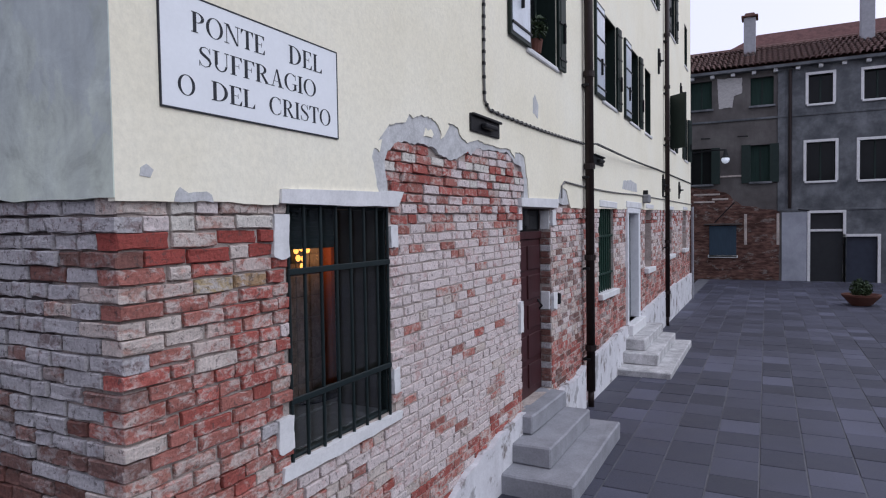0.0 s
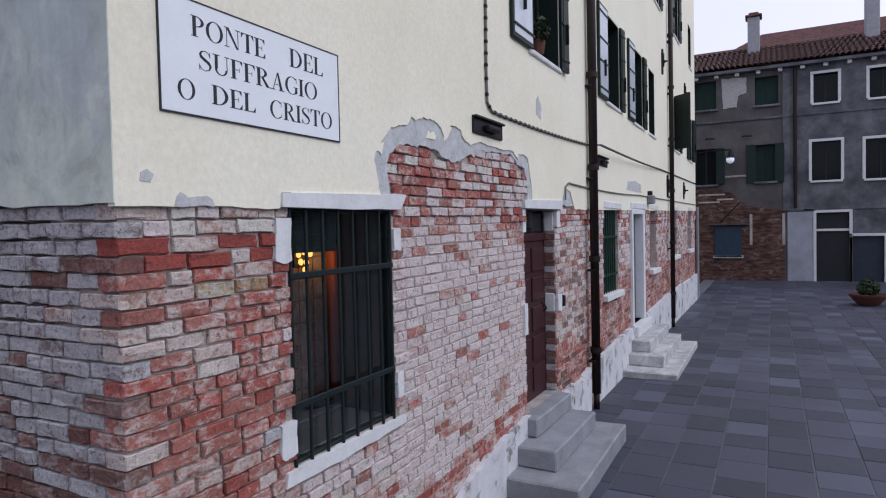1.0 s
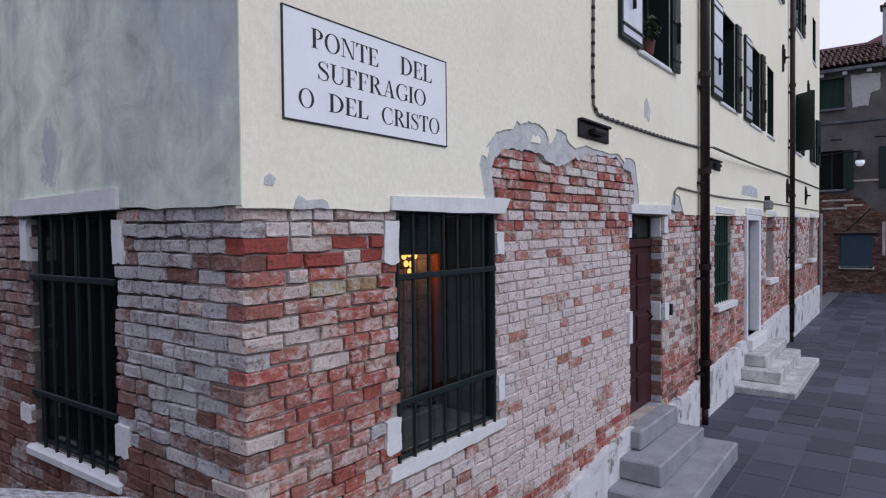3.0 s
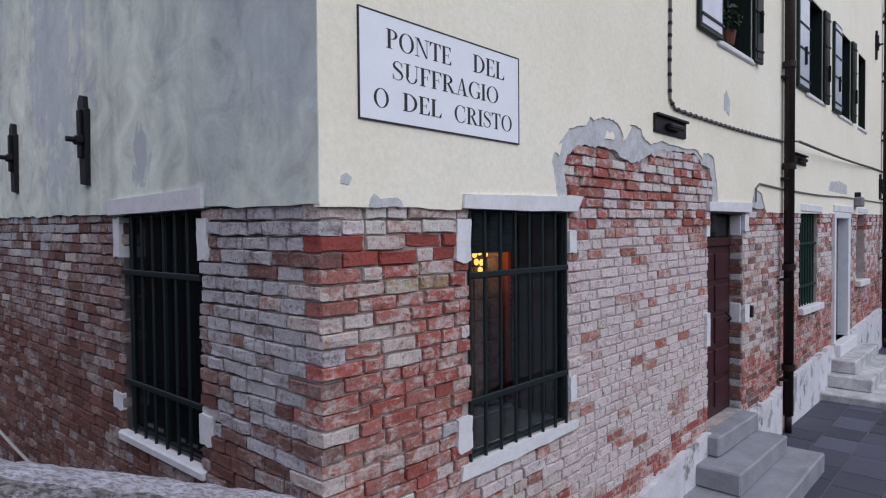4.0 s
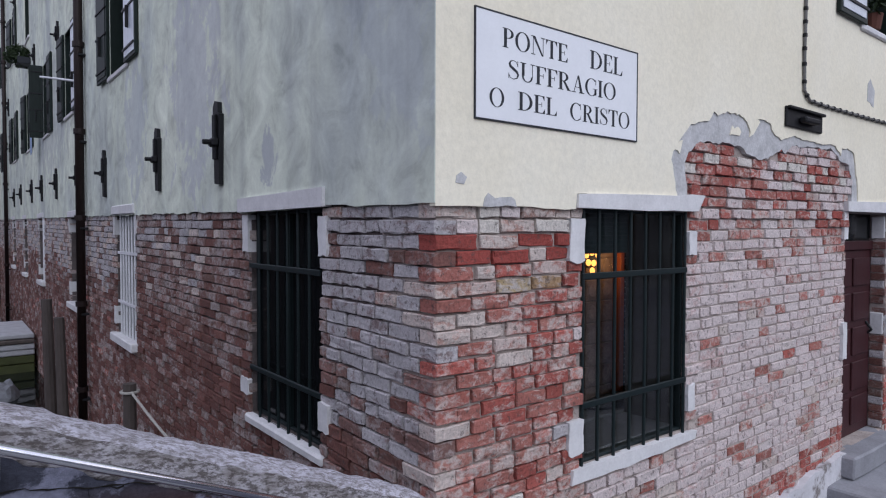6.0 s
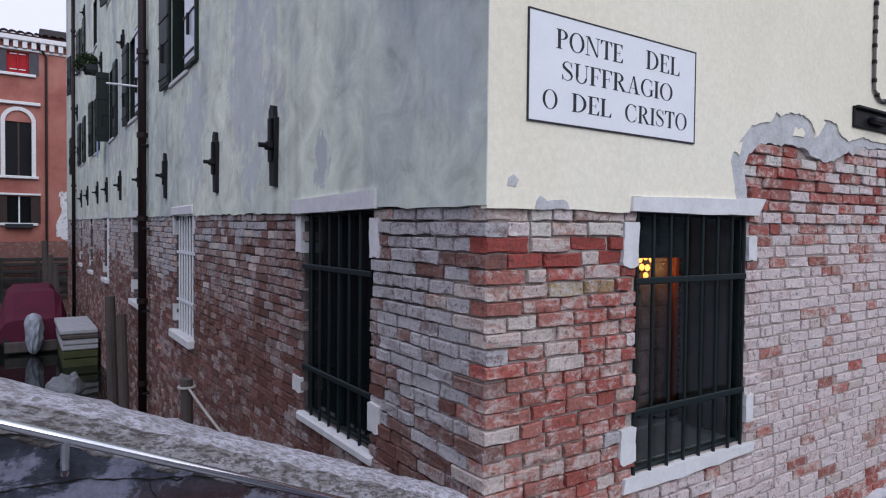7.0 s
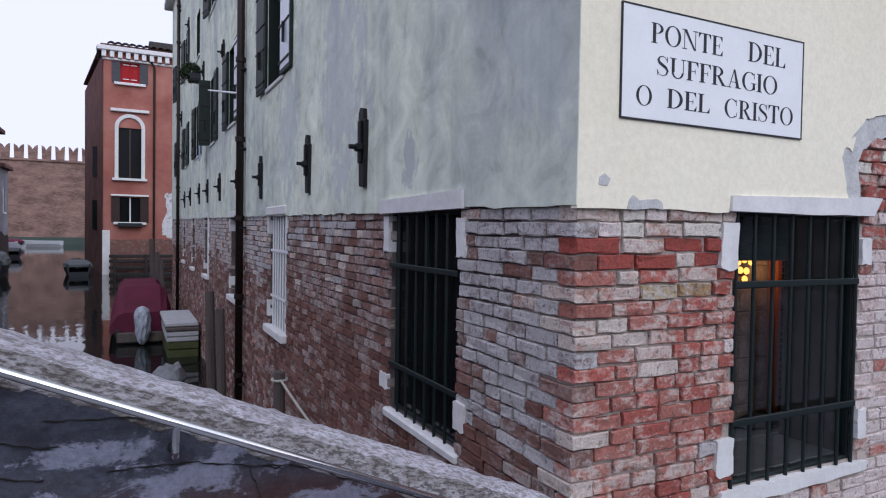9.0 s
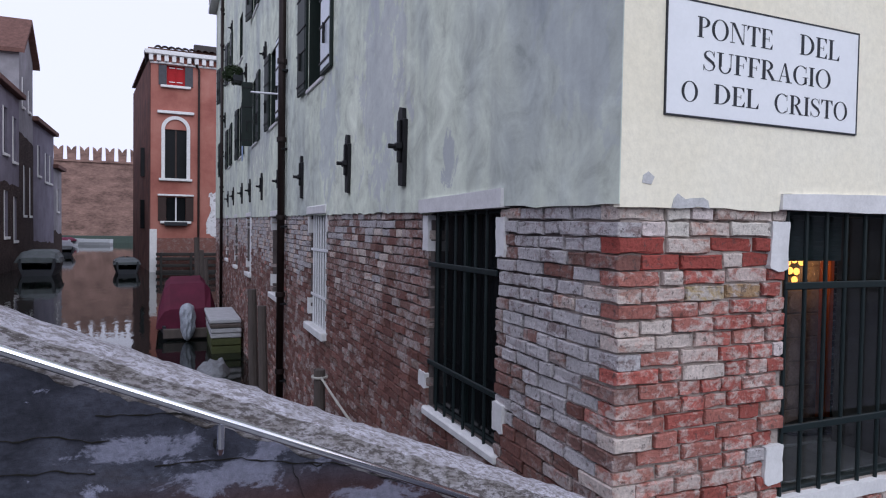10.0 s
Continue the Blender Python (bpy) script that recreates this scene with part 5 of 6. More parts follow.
for i, o in enumerate(OPS_A + OPS_B[:6] + OPS_B[9:]):
    w = part("window", wbox(far, o[0], o[1], 0.18, 0.2, o[2], o[3], 0), FARCURT if i in (0, 1, 3) else plain("far_blue", (0.02, 0.04, 0.065), 0.6) if i == 4 else DARKGLASS, h, "dark window")
    part("sill", wbox(far, o[0] - 0.06, o[1] + 0.06, -0.1, 0.18, o[2] - 0.08, o[2], 0.01), FARGREY if i < 5 else ISTRIA, w)
    part("mullion", wbox(far, (o[0] + o[1]) / 2 - 0.03, (o[0] + o[1]) / 2 + 0.03, 0.15, 0.18, o[2], o[3], 0.004), FARSH, w)
    if i >= 5:
        for a in ((o[0] - 0.1, o[0], o[2], o[3]), (o[1], o[1] + 0.1, o[2], o[3]), (o[0] - 0.1, o[1] + 0.1, o[3], o[3] + 0.1)):
            part("frame", wbox(far, a[0], a[1], -0.05, 0.16, a[2], a[3], 0.006), ISTRIA, w)
for u, z0, z1 in ((1.2, 3.64, 5.14), (2.2, 3.64, 5.14), (0.1, 3.65, 5.1)):
    part("shutter", wbox(far, u - 0.02, u + 0.3, -0.07, -0.03, z0, z1, 0.006), FARSH, h)
part("blue_shutter", wbox(far, 0.0, 1.0, -0.05, 0.0, 0.78, 1.97, 0.01), plain("faded_blue", (0.03, 0.05, 0.075), 0.7, var=0.3, stretch=(6, 6, 0.4)), h, "faded blue board shutter")
part("canopy", wbox(far, -0.2, 1.2, -0.16, 0.0, 2.0, 2.06, 0.01), WOODGREY, h)
part("sill", wbox(far, -0.05, 1.05, -0.1, 0.0, 0.68, 0.78, 0.01), ISTRIA, h)
for o, mt in ((OPS_B[6], plain("far_door_black", (0.02, 0.021, 0.024), 0.5)), (OPS_B[7], plain("far_door_blue", (0.03, 0.036, 0.055), 0.5)), (OPS_B[8], FARSH)):
    dr = part("door", wbox(far, o[0], o[1], 0.1, 0.15, o[2], o[3], 0.004), mt, h, "dark wooden door")
    for a in ((o[0] - 0.1, o[0], o[2], o[3]), (o[1], o[1] + 0.1, o[2], o[3]), (o[0] - 0.1, o[1] + 0.1, o[3], o[3] + 0.1)):
        part("frame", wbox(far, a[0], a[1], -0.05, 0.12, a[2], a[3], 0.006), ISTRIA, dr)
    if o[3] > 2.3:
        part("transom_bar", wbox(far, o[0], o[1], 0.02, 0.12, 1.7, 1.79, 0.006), ISTRIA, dr)
part("pipe", tube(bmesh.new(), [far(2.87, -0.08, 2.6), far(2.87, -0.08, EH - 0.1)], 0.06, 8), PIPE, h)
for u, z in ((-0.3, 5.5), (1.05, 5.5), (3.15, 2.55), (0.2, 2.1)):
    s2 = -1 if u < 0.3 and z < 3 else 1
    part("awning_rod", tube(bmesh.new(), [far(u, -0.05, z + 0.45 * (s2 < 0)), far(u + 0.35, -0.35, z - 0.05 if s2 > 0 else z + 0.9)] if s2 > 0 else [far(u, -0.05, z), far(u + 0.75, -0.3, z + 0.8)], 0.025, 6), IRON, h)
part("gutter", wbox(far, -8, 22, -0.3, 0.1, EH - 0.02, EH + 0.1, 0.01), FARGREY, h, "pale eaves gutter")
for i in range(20):
    part("eaves_bracket", wbox(far, -0.7 + 0.75 * i, -0.55 + 0.75 * i, -0.2, 0.0, EH - 0.14, EH - 0.02, 0.01), ISTRIA, h)
part("roof_deck", slab(bmesh.new(), lambda u, d, z: Vector((FX - 0.3 + (z - EH - 0.06) * 2.35 + d, -u, z)), [rect(-8, 22, EH + 0.06, EH + 1.52)], 0, 0.3), ROOFTILE, h)
part("roof", tiles(far, -1.2, 11, EH + 0.12, 3.4, 1.43, 60), PANTILE, h, "mottled old clay pantiles")
part("ridge", tube(bmesh.new(), [far(-8, 3.2, EH + 1.6), far(5, 3.2, EH + 1.63), far(22, 3.2, EH + 1.6)], 0.12, 8), PANTILE, h)
part("rear_roof", slab(bmesh.new(), lambda u, d, z: Vector((FX + 3.6 + (z - 9.4) * 1.1 + d, -u, z)), [[(-0.2, 9.3), (14, 9.3), (14, 10.78), (1.7, 10.68), (-0.2, 9.5)]], 0, 0.15), plain("red_tile", (0.105, 0.05, 0.046), 0.9, var=0.5, scale=5, bstr=0.4, fine=25), h, "redder clay roof behind the ridge")
for u, z in ((1.42, 10.75), (5.62, 11.2)):
    c = part("chimney", one((FX + 2.2, -u - 0.23, 8.4), (FX + 2.8, -u + 0.23, z), 0.02), plain("chimney_plaster", (0.3, 0.3, 0.32), 0.95, var=0.2), h)
    part("chimney_cap", one((FX + 2.1, -u - 0.32, z), (FX + 2.9, -u + 0.32, z + 0.08), 0.02), ROOFTILE, c)
    part("cowl", one((FX + 2.3, -u - 0.2, z + 0.08), (FX + 2.7, -u + 0.2, z + 0.22), 0.08), ROOFTILE, c)
sl = empty("wall_lantern", "small glass lamp on an iron arm fixed to the far house", "lamp")
part("arm", tube(bmesh.new(), [far(-0.6, -0.05, 4.95), far(0.2, -0.5, 4.97), far(0.64, -0.75, 4.93)], 0.03, 6), IRON, sl)
part("hood", tube(bmesh.new(), [far(0.64, -0.75, 4.95), far(0.64, -0.75, 4.7), far(0.64, -0.75, 4.62)], 0.05, 10, 0.16), IRON, sl)
bm = bmesh.new()
bmesh.ops.create_uvsphere(bm, u_segments=12, v_segments=8, radius=0.15)
for v in bm.verts:
    v.co = far(0.64, -0.75, 4.55) + v.co
part("globe", bm, glow_mat("lamp_globe", (0.9, 0.92, 1.0), 0.35), sl, smooth=True)

# planter
pl_ = empty("planter", "terracotta bowl planter with a small clipped bush", "planter")
bm = bmesh.new()
prof = [(0.3, 0.0), (0.36, 0.05), (0.52, 0.22), (0.6, 0.3), (0.62, 0.36), (0.56, 0.36), (0.5, 0.28)]
rings = [[bm.verts.new((18.95 + 0.76 * r * math.cos(a), -4.37 + 0.76 * r * math.sin(a), GROUND + 0.85 * z)) for a in [i * math.tau / 24 for i in range(24)]] for r, z in prof]
for a, c in zip(rings, rings[1:]):
    for i in range(24):
        bm.faces.new((a[i], a[(i + 1) % 24], c[(i + 1) % 24], c[i]))
bm.faces.new(rings[0]), bm.faces.new(rings[-1])
part("bowl", bm, TERRACOTTA, pl_, "terracotta bowl")


def bush(parent, c, rad, n, seed, squash=1.0, size=0.05):
    rnd = random.Random(seed)
    bm = bmesh.new()
    for i in range(n):
        d = Vector((rnd.gauss(0, 1), rnd.gauss(0, 1), rnd.gauss(0, 1))).normalized() * rad * rnd.uniform(0.5, 1.08)
        p = Vector(c) + Vector((d.x, d.y, d.z * squash))
        a, b2 = Vector((rnd.gauss(0, 1), rnd.gauss(0, 1), rnd.gauss(0, 1))).normalized() * size, Vector((rnd.gauss(0, 1), rnd.gauss(0, 1), rnd.gauss(0, 1))).normalized() * size * 0.5
        bm.faces.new([bm.verts.new(q) for q in (p - a, p + b2, p + a, p - b2)])
    return part("leaves", bm, LEAF, parent, "dense small dark green leaves")


bush(pl_, (18.95, -4.37, GROUND + 0.45), 0.25, 900, 3)
fb = empty("flower_box", "trailing plants in a window box over the canal", "flower box")
part("trough", wbox(canal, 13.95, 14.5, -0.25, -0.02, 5.64, 5.78, 0.01), DARKHULL, fb)
bush(fb, (-0.2, 14.23, 5.84), 0.27, 600, 5, 0.75, 0.06)
pot = empty("flower_pot", "small potted green plant on the upper sill", "plant pot")
part("pot", tube(bmesh.new(), [(4.75, 0.02, 3.87), (4.75, 0.02, 4.0)], 0.06, 12, 0.08), TERRACOTTA, pot)
bush(pot, (4.72, 0.0, 4.12), 0.12, 160, 7, 1.0, 0.04)
pole = empty("clothes_pole", "pale washing pole sticking out over the canal", "pole")
part("rod", tube(bmesh.new(), [(-0.01, 8.0, 4.19), (-0.35, 9.25, 4.44)], 0.016, 8), WHITEPAINT, pole)
wash = bmesh.new()
rows = [[wash.verts.new((-0.16 - 0.02 * math.sin(i), 12.5 + 0.06 * i, z)) for i in range(7)] for z in (3.62, 3.9, 4.12)]
for a, c in zip(rows, rows[1:]):
    for i in range(6):
        wash.faces.new((a[i], a[i + 1], c[i + 1], c[i]))
tagged(part("laundry", wash, plain("blue_cloth", (0.3, 0.38, 0.55), 0.9)), "pale blue cloth hung out to dry", "laundry")


# the red house on the canal
RY = 43.0


def RX(x):
    return -1.58 + (x + 1.58) * 1.125


def RZ(z):
    return 2.135 + (z - 2.135) * 1.125


def red(u, d, z):
    return Vector((u, RY + d, z))


REDP = plaster_mat("red_plaster", [(0.3, (0.25, 0.09, 0.075)), (0.5, (0.34, 0.135, 0.108)), (0.7, (0.41, 0.19, 0.155))], 0.5, (0.28, 0.1, 0.08), 0.4)
rh = empty("red_house", "tall terracotta-red canal house with white stone trim", "house")
rx0, rx1, rtop = RX(-2.7), 4.0, 13.12
wins = [(RX(-1.87), RX(-0.9), RZ(10.25), RZ(11.38)), (RX(-1.95), RX(-0.8), RZ(4.93), RZ(7.75)), (RX(-1.88), RX(-0.84), RZ(2.47), RZ(3.86))]
part("wall", slab(bmesh.new(), red, [rect(rx0, rx1, -1.5, rtop)] + holes(wins), 0, 0.4), REDP, rh, "faded terracotta-red plaster")
# the side wall's shade is put into its darker plaster colour
part("wall", prism([(rx0 - 0.05, RY + 0.405), (rx1, RY + 0.405), (rx1, RY + 14), (-4.55, RY + 14)], -1.5, rtop), plaster_mat("shaded_side", [(0.3, (0.07, 0.04, 0.038)), (0.5, (0.13, 0.06, 0.052)), (0.7, (0.19, 0.09, 0.075))], 0.8, (0.07, 0.05, 0.05), 0.5), rh, "side wall in streaked red plaster darkened to paint its shade")
part("brick_base", slab(bmesh.new(), red, [rough_line([(rx0 + 0.3, -1.4), (rx1, -1.4), (rx1, RZ(1.55)), (rx0 + 0.3, RZ(1.5)), (rx0 + 0.3, -1.4)], 0.4, 0.08, 50.0)[:-1]], -0.03, 0.0), BRICK["umber"], rh, "bare brick footing")
part("quoin", wbox(red, rx0 - 0.05, rx0 + 0.38, -0.06, 0.2, -1.4, RZ(2.0), 0.02), ISTRIA, rh, "white stone corner post")
part("white_scar", slab(bmesh.new(), red, [rough_line([(0.55, 1.7), (1.1, 1.4), (1.4, 2.4), (1.2, 3.6), (1.3, 4.6), (0.7, 4.4), (0.8, 3.2), (0.5, 2.4), (0.55, 1.7)], 0.15, 0.2, 51.0)[:-1]], -0.015, 0.0), WHITEBASE, rh, "pale patch of fallen plaster")
part("cornice", wbox(red, rx0 - 0.35, rx1, -0.4, 0.2, rtop, rtop + 0.28, 0.03), ISTRIA, rh, "white stone cornice")
part("frieze", wbox(red, rx0 - 0.05, rx1, -0.08, 0.0, rtop - 0.53, rtop - 0.41, 0.02), ISTRIA, rh)
part("cornice_side", one((rx0 - 0.4, RY, rtop), (rx0, RY + 3, rtop + 0.25), 0.03), plain("dark_eaves", (0.1, 0.095, 0.1), 0.8), rh)
for i in range(14):
    part("modillion", wbox(red, rx0 - 0.1 + 0.45 * i, rx0 + 0.15 + 0.45 * i, -0.32, 0.0, rtop - 0.4, rtop, 0.02), ISTRIA, rh)
part("roof", prism([(rx0 - 0.15, RY - 0.2), (rx1, RY - 0.2), (rx1, RY + 13), (rx0 - 1.75, RY + 13)], rtop + 0.28, rtop + 0.42), ROOFTILE, rh)
part("roof_edge", tiles(red, rx0 + 0.2, rx1, rtop + 0.32, 2.2, 0.7, 16), ROOFTILE, rh, "dark clay tiles")
part("dormer", one((RX(-0.4), RY + 1.2, rtop + 0.4), (RX(0.9), RY + 3, rtop + 1.3), 0.05), plain("dark_dormer", (0.05, 0.045, 0.045), 0.8), rh)
part("chimney", one((3.1, RY + 0.8, rtop + 0.3), (3.8, RY + 1.5, rtop + 1.6), 0.03), REDP, rh)
REDCLOTH = plain("red_blind", (0.35, 0.01, 0.015), 0.7, var=0.2)
for i, o in enumerate(wins):
    w = part("window", wbox(red, o[0], o[1], 0.15, 0.18, o[2], o[3], 0), REDCLOTH if i == 0 else DARKGLASS, rh, "window with bright red blind" if i == 0 else "dark window")
    part("sill", wbox(red, o[0] - 0.35, o[1] + 0.35, -0.2, 0.1, o[2] - 0.16, o[2], 0.02), ISTRIA, w)
    if i != 1:
        for u0, u1 in ((o[0] - 0.48, o[0]), (o[1], o[1] + 0.48)):
            part("shutter", wbox(red, u0, u1, -0.07, -0.02, o[2], o[3], 0.01), plain("grey_shutter", (0.06, 0.06, 0.07), 0.7) if i == 0 else plain("brown_shutter", (0.035, 0.02, 0.018), 0.7), w)
        part("mullion", wbox(red, (o[0] + o[1]) / 2 - 0.04, (o[0] + o[1]) / 2 + 0.04, 0.05, 0.14, o[2], o[3], 0.01), WHITEPAINT if i == 2 else REDCLOTH, w)
        part("head", wbox(red, o[0] - 0.5, o[1] + 0.5, -0.16, 0.0, o[3] + 0.06, o[3] + 0.18, 0.02), ISTRIA, w)
    else:
        uc, rad = (o[0] + o[1]) / 2, (o[1] - o[0]) / 2 + 0.22
        for u0, u1 in ((o[0] - 0.22, o[0]), (o[1], o[1] + 0.22)):
            part("jamb", wbox(red, u0, u1, -0.1, 0.15, o[2], o[3], 0.02), ISTRIA, w)
        arch = bmesh.new()
        n = 16
        outer = [(uc + rad * math.cos(a), o[3] + rad * math.sin(a) * 1.0) for a in [math.pi * q / n for q in range(n + 1)]]
        inn = [(uc + (rad - 0.22) * math.cos(a), o[3] + (rad - 0.22) * math.sin(a)) for a in [math.pi * q / n for q in range(n, -1, -1)]]
        part("arch", slab(arch, red, [outer + inn], -0.1, 0.1), ISTRIA, w, "white stone arch")
        part("head", wbox(red, o[0] - 0.45, o[1] + 0.45, -0.22, 0.0, o[3] + rad + 0.12, o[3] + rad + 0.3, 0.02), ISTRIA, w)
        part("mullion", wbox(red, uc - 0.05, uc + 0.05, 0.05, 0.14, o[2], o[3], 0.01), plain("brown_wood", (0.05, 0.03, 0.025), 0.6), w)
for z in (RZ(11.3), RZ(10.5)):
    part("blind_trim", wbox(red, wins[0][0] + 0.15, wins[0][1] - 0.15, 0.1, 0.14, z - 0.05, z, 0), WHITEPAINT, rh)
part("pipe", tube(bmesh.new(), [red(RX(-0.55), -0.3, rtop), red(RX(-0.14), -0.1, rtop - 0.7), red(RX(-0.14), -0.1, 0.4)], 0.07, 8), PIPE, rh)
trough = part("window_box", wbox(red, wins[2][0] - 0.1, wins[2][1] + 0.1, -0.4, -0.08, wins[2][2] - 0.3, wins[2][2] - 0.05, 0.02), DARKHULL, rh)
for j, (y, z0) in enumerate(((RY + 4.5, 5.6), (RY + 4.5, 2.0))):
    xs = rx0 - 0.14 * (y - RY)
    part("side_window", one((xs - 0.12, y - 0.6, z0), (xs + 0.3, y + 0.6, z0 + 2.0), 0.02), DARKGLASS, rh, "dark side window")
jetty = empty("timber_fender", "horizontal dark timber fender at the red house foot", "jetty")
FENDERWOOD = plain("wet_timber", (0.028, 0.025, 0.024), 0.8, var=0.5, scale=6, stretch=(0.2, 1, 1))
for z in (-0.85, -0.45, -0.02, 0.28):
    part("beam", one((RX(-2.4), RY - 0.75, z), (2.6, RY - 0.5, z + 0.2), 0.03), FENDERWOOD, jetty)
for x in (RX(-2.2), -0.5, 1.2):
    part("upright", one((x, RY - 0.9, -1.6), (x + 0.16, RY - 0.7, 0.5), 0.03), FENDERWOOD, jetty)


# the far bank
def bank(u, d, z):
    return Vector((-11.0 - d, -1.98 + (u + 1.98) * 1.423, 2.13 + (z - 2.13) * 1.423))


def bankhouse(name, label, u0, u1, eave, mat, ops, ridge=None, base=None):
    hh = empty(name, label, "house", "houses on the far bank")
    outline = rect(u0, u1, -1.5, eave) if not ridge else [(u0, -1.5), (u1, -1.5), (u1, eave), (ridge[0], ridge[1]), (u0, eave)]
    part("wall", slab(bmesh.new(), bank, [outline] + holes(ops), 0, 0.4), mat, hh)
    if not ridge:
        part("body", wbox(bank, u0, u1, 0.4, 9, -1.5, eave, 0), mat, hh)
        part("roof", wbox(bank, u0 - 0.1, u1 + 0.1, -0.4, 9, eave, eave + 0.25, 0.04), ROOFTILE, hh)
    else:
        part("body", slab(bmesh.new(), bank, [outline], 0.4, 9), mat, hh)
        for a, b2 in (((u0 - 0.3, eave - 0.25), ridge), (ridge, (u1 + 0.3, eave - 0.25))):
            part("roof", slab(bmesh.new(), bank, [[a, b2, (b2[0], b2[1] + 0.2), (a[0], a[1] + 0.2)]], -0.4, 9), ROOFTILE, hh)
    if base:
        part("base", slab(bmesh.new(), bank, [rough_line([(u0, -1.4), (u1, -1.4), (u1, base), (u0, base + 0.3), (u0, -1.4)], 0.5, 0.15, u0)[:-1]] + holes([q for q in ops if q[3] < base - 0.2]), -0.03, 0), far_brickwork("dark_brick", (0.05, 0.036, 0.034), (0.12, 0.105, 0.105), -0.03), hh, "dark damp brick")
    for o in ops:
        w = part("window", wbox(bank, o[0], o[1], 0.15, 0.18, o[2], o[3], 0), DARKGLASS, hh)
        part("sill", wbox(bank, o[0] - 0.1, o[1] + 0.1, -0.12, 0.1, o[2] - 0.12, o[2], 0.01), ISTRIA, w)
        part("jamb", wbox(bank, o[0] - 0.12, o[0], -0.05, 0.14, o[2], o[3], 0.01), ISTRIA, w)
    return hh


LILAC = plaster_mat("lilac_plaster", [(0.3, (0.13, 0.12, 0.15)), (0.5, (0.19, 0.175, 0.22)), (0.7, (0.24, 0.23, 0.27))], 0.5, (0.18, 0.16, 0.18), 0.4)
PALEG = plaster_mat("pale_grey_plaster", [(0.3, (0.17, 0.165, 0.18)), (0.5, (0.25, 0.24, 0.26)), (0.7, (0.33, 0.32, 0.35))], 0.5, (0.22, 0.21, 0.22), 0.4)
bankhouse("bank_house", "low lilac house with brick base on the far bank", 14, 33.5, 8.0, LILAC, [(30.4, 31.2, 5.2, 7.2), (32.2, 32.9, 5.0, 7.0), (30.5, 31.2, 1.6, 3.6), (32.3, 32.9, 1.4, 3.4), (27, 27.8, 5.2, 7.2)], None, 3.9)
bankhouse("bank_house", "tall gabled grey house on the far bank", 33.5, 36.7, 10.4, PALEG, [(34.2, 34.5, 7.8, 9.2), (35.6, 36.0, 7.8, 8.8), (34.4, 34.8, 2.6, 5.0), (35.8, 36.1, 2.6, 5.0)], (35.0, 12.0), 6.2)
bankhouse("bank_house", "small lilac house with green shutters on the far bank", 36.7, 43.0, 7.5, LILAC, [(38.0, 38.7, 4.8, 6.4), (40.2, 40.9, 4.6, 6.2), (41.6, 42.2, 4.6, 6.2)], None, 1.0)
bankhouse("bank_house", "dim house further along the bank", 43.0, 46.0, 5.6, PALEG, [(44.2, 44.8, 3.0, 4.4)], None, 1.5)

# the crenellated wall closing the canal
WY = 125.0
cw = empty("crenellated_wall", "long brick rampart with swallow-tail battlements", "wall")
RAMPART = plain("rampart_brick", (0.2, 0.125, 0.105), 0.95, var=0.75, scale=0.7, stretch=(0.6, 0.6, 1.6), bstr=0.3, fine=3)
part("wall", one((-70, WY, -1.5), (25, WY + 2, 13.6), 0), RAMPART, cw, "weathered pink-brown brick")
part("string_course", one((-70, WY - 0.25, 13.2), (25, WY, 13.5), 0.03), RAMPART, cw)
part("quay", one((-70, WY - 1.2, -1.5), (25, WY, 0.4), 0.05), plain("quay_green", (0.05, 0.07, 0.06), 0.8), cw, "green-stained quay foot")
mer = None
for i in range(30):
    x = -46 + 1.98 * i
    bm = slab(bmesh.new(), lambda u, d, z: Vector((u, WY + 0.3 + d, z)), [[(0, 13.6), (1.25, 13.6), (1.32, 16.0), (0.95, 15.75), (0.62, 15.2), (0.3, 15.75), (-0.07, 16.0)]], 0, 0.8)
    if mer is None:
        mer = part("merlon", bm, RAMPART, cw)
        mer.location.x = x
    else:
        bm.free()
        o2 = new("merlon", mer.data)
        o2.parent, o2.location = cw, (x, 0, 0)

# plain walls that close the place behind the camera
tagged(part("wall_behind", one((-20, -30, -1.5), (40, -29, 8), 0), FARGREY), "plain plastered house fronts across the square", "wall", kind="structure")
tagged(part("wall_behind", one((-17, -21, -1.5), (-16, 13.9, 6), 0), PALEG), "plain plastered house front across the canal", "wall", kind="structure")


# ---- paving slabs of the square ----
def chamfer_box(l, w, h, c, rnd=None):
    """Verts and faces of a box with its upper rim chamfered; z = 0 is its top."""
    j = (lambda: rnd.uniform(-0.5, 0.5) * c) if rnd else (lambda: 0)
    v = [(x * l / 2 + j(), y * w / 2 + j(), z) for z in (-h, -c) for x, y in ((-1, -1), (1, -1), (1, 1), (-1, 1))]
    v += [(x * (l / 2 - c), y * (w / 2 - c), 0) for x, y in ((-1, -1), (1, -1), (1, 1), (-1, 1))]
    f = [(a + i, a + (i + 1) % 4, a + 4 + (i + 1) % 4, a + 4 + i) for a in (0, 4) for i in range(4)] + [(8, 9, 10, 11)]
    return v, f


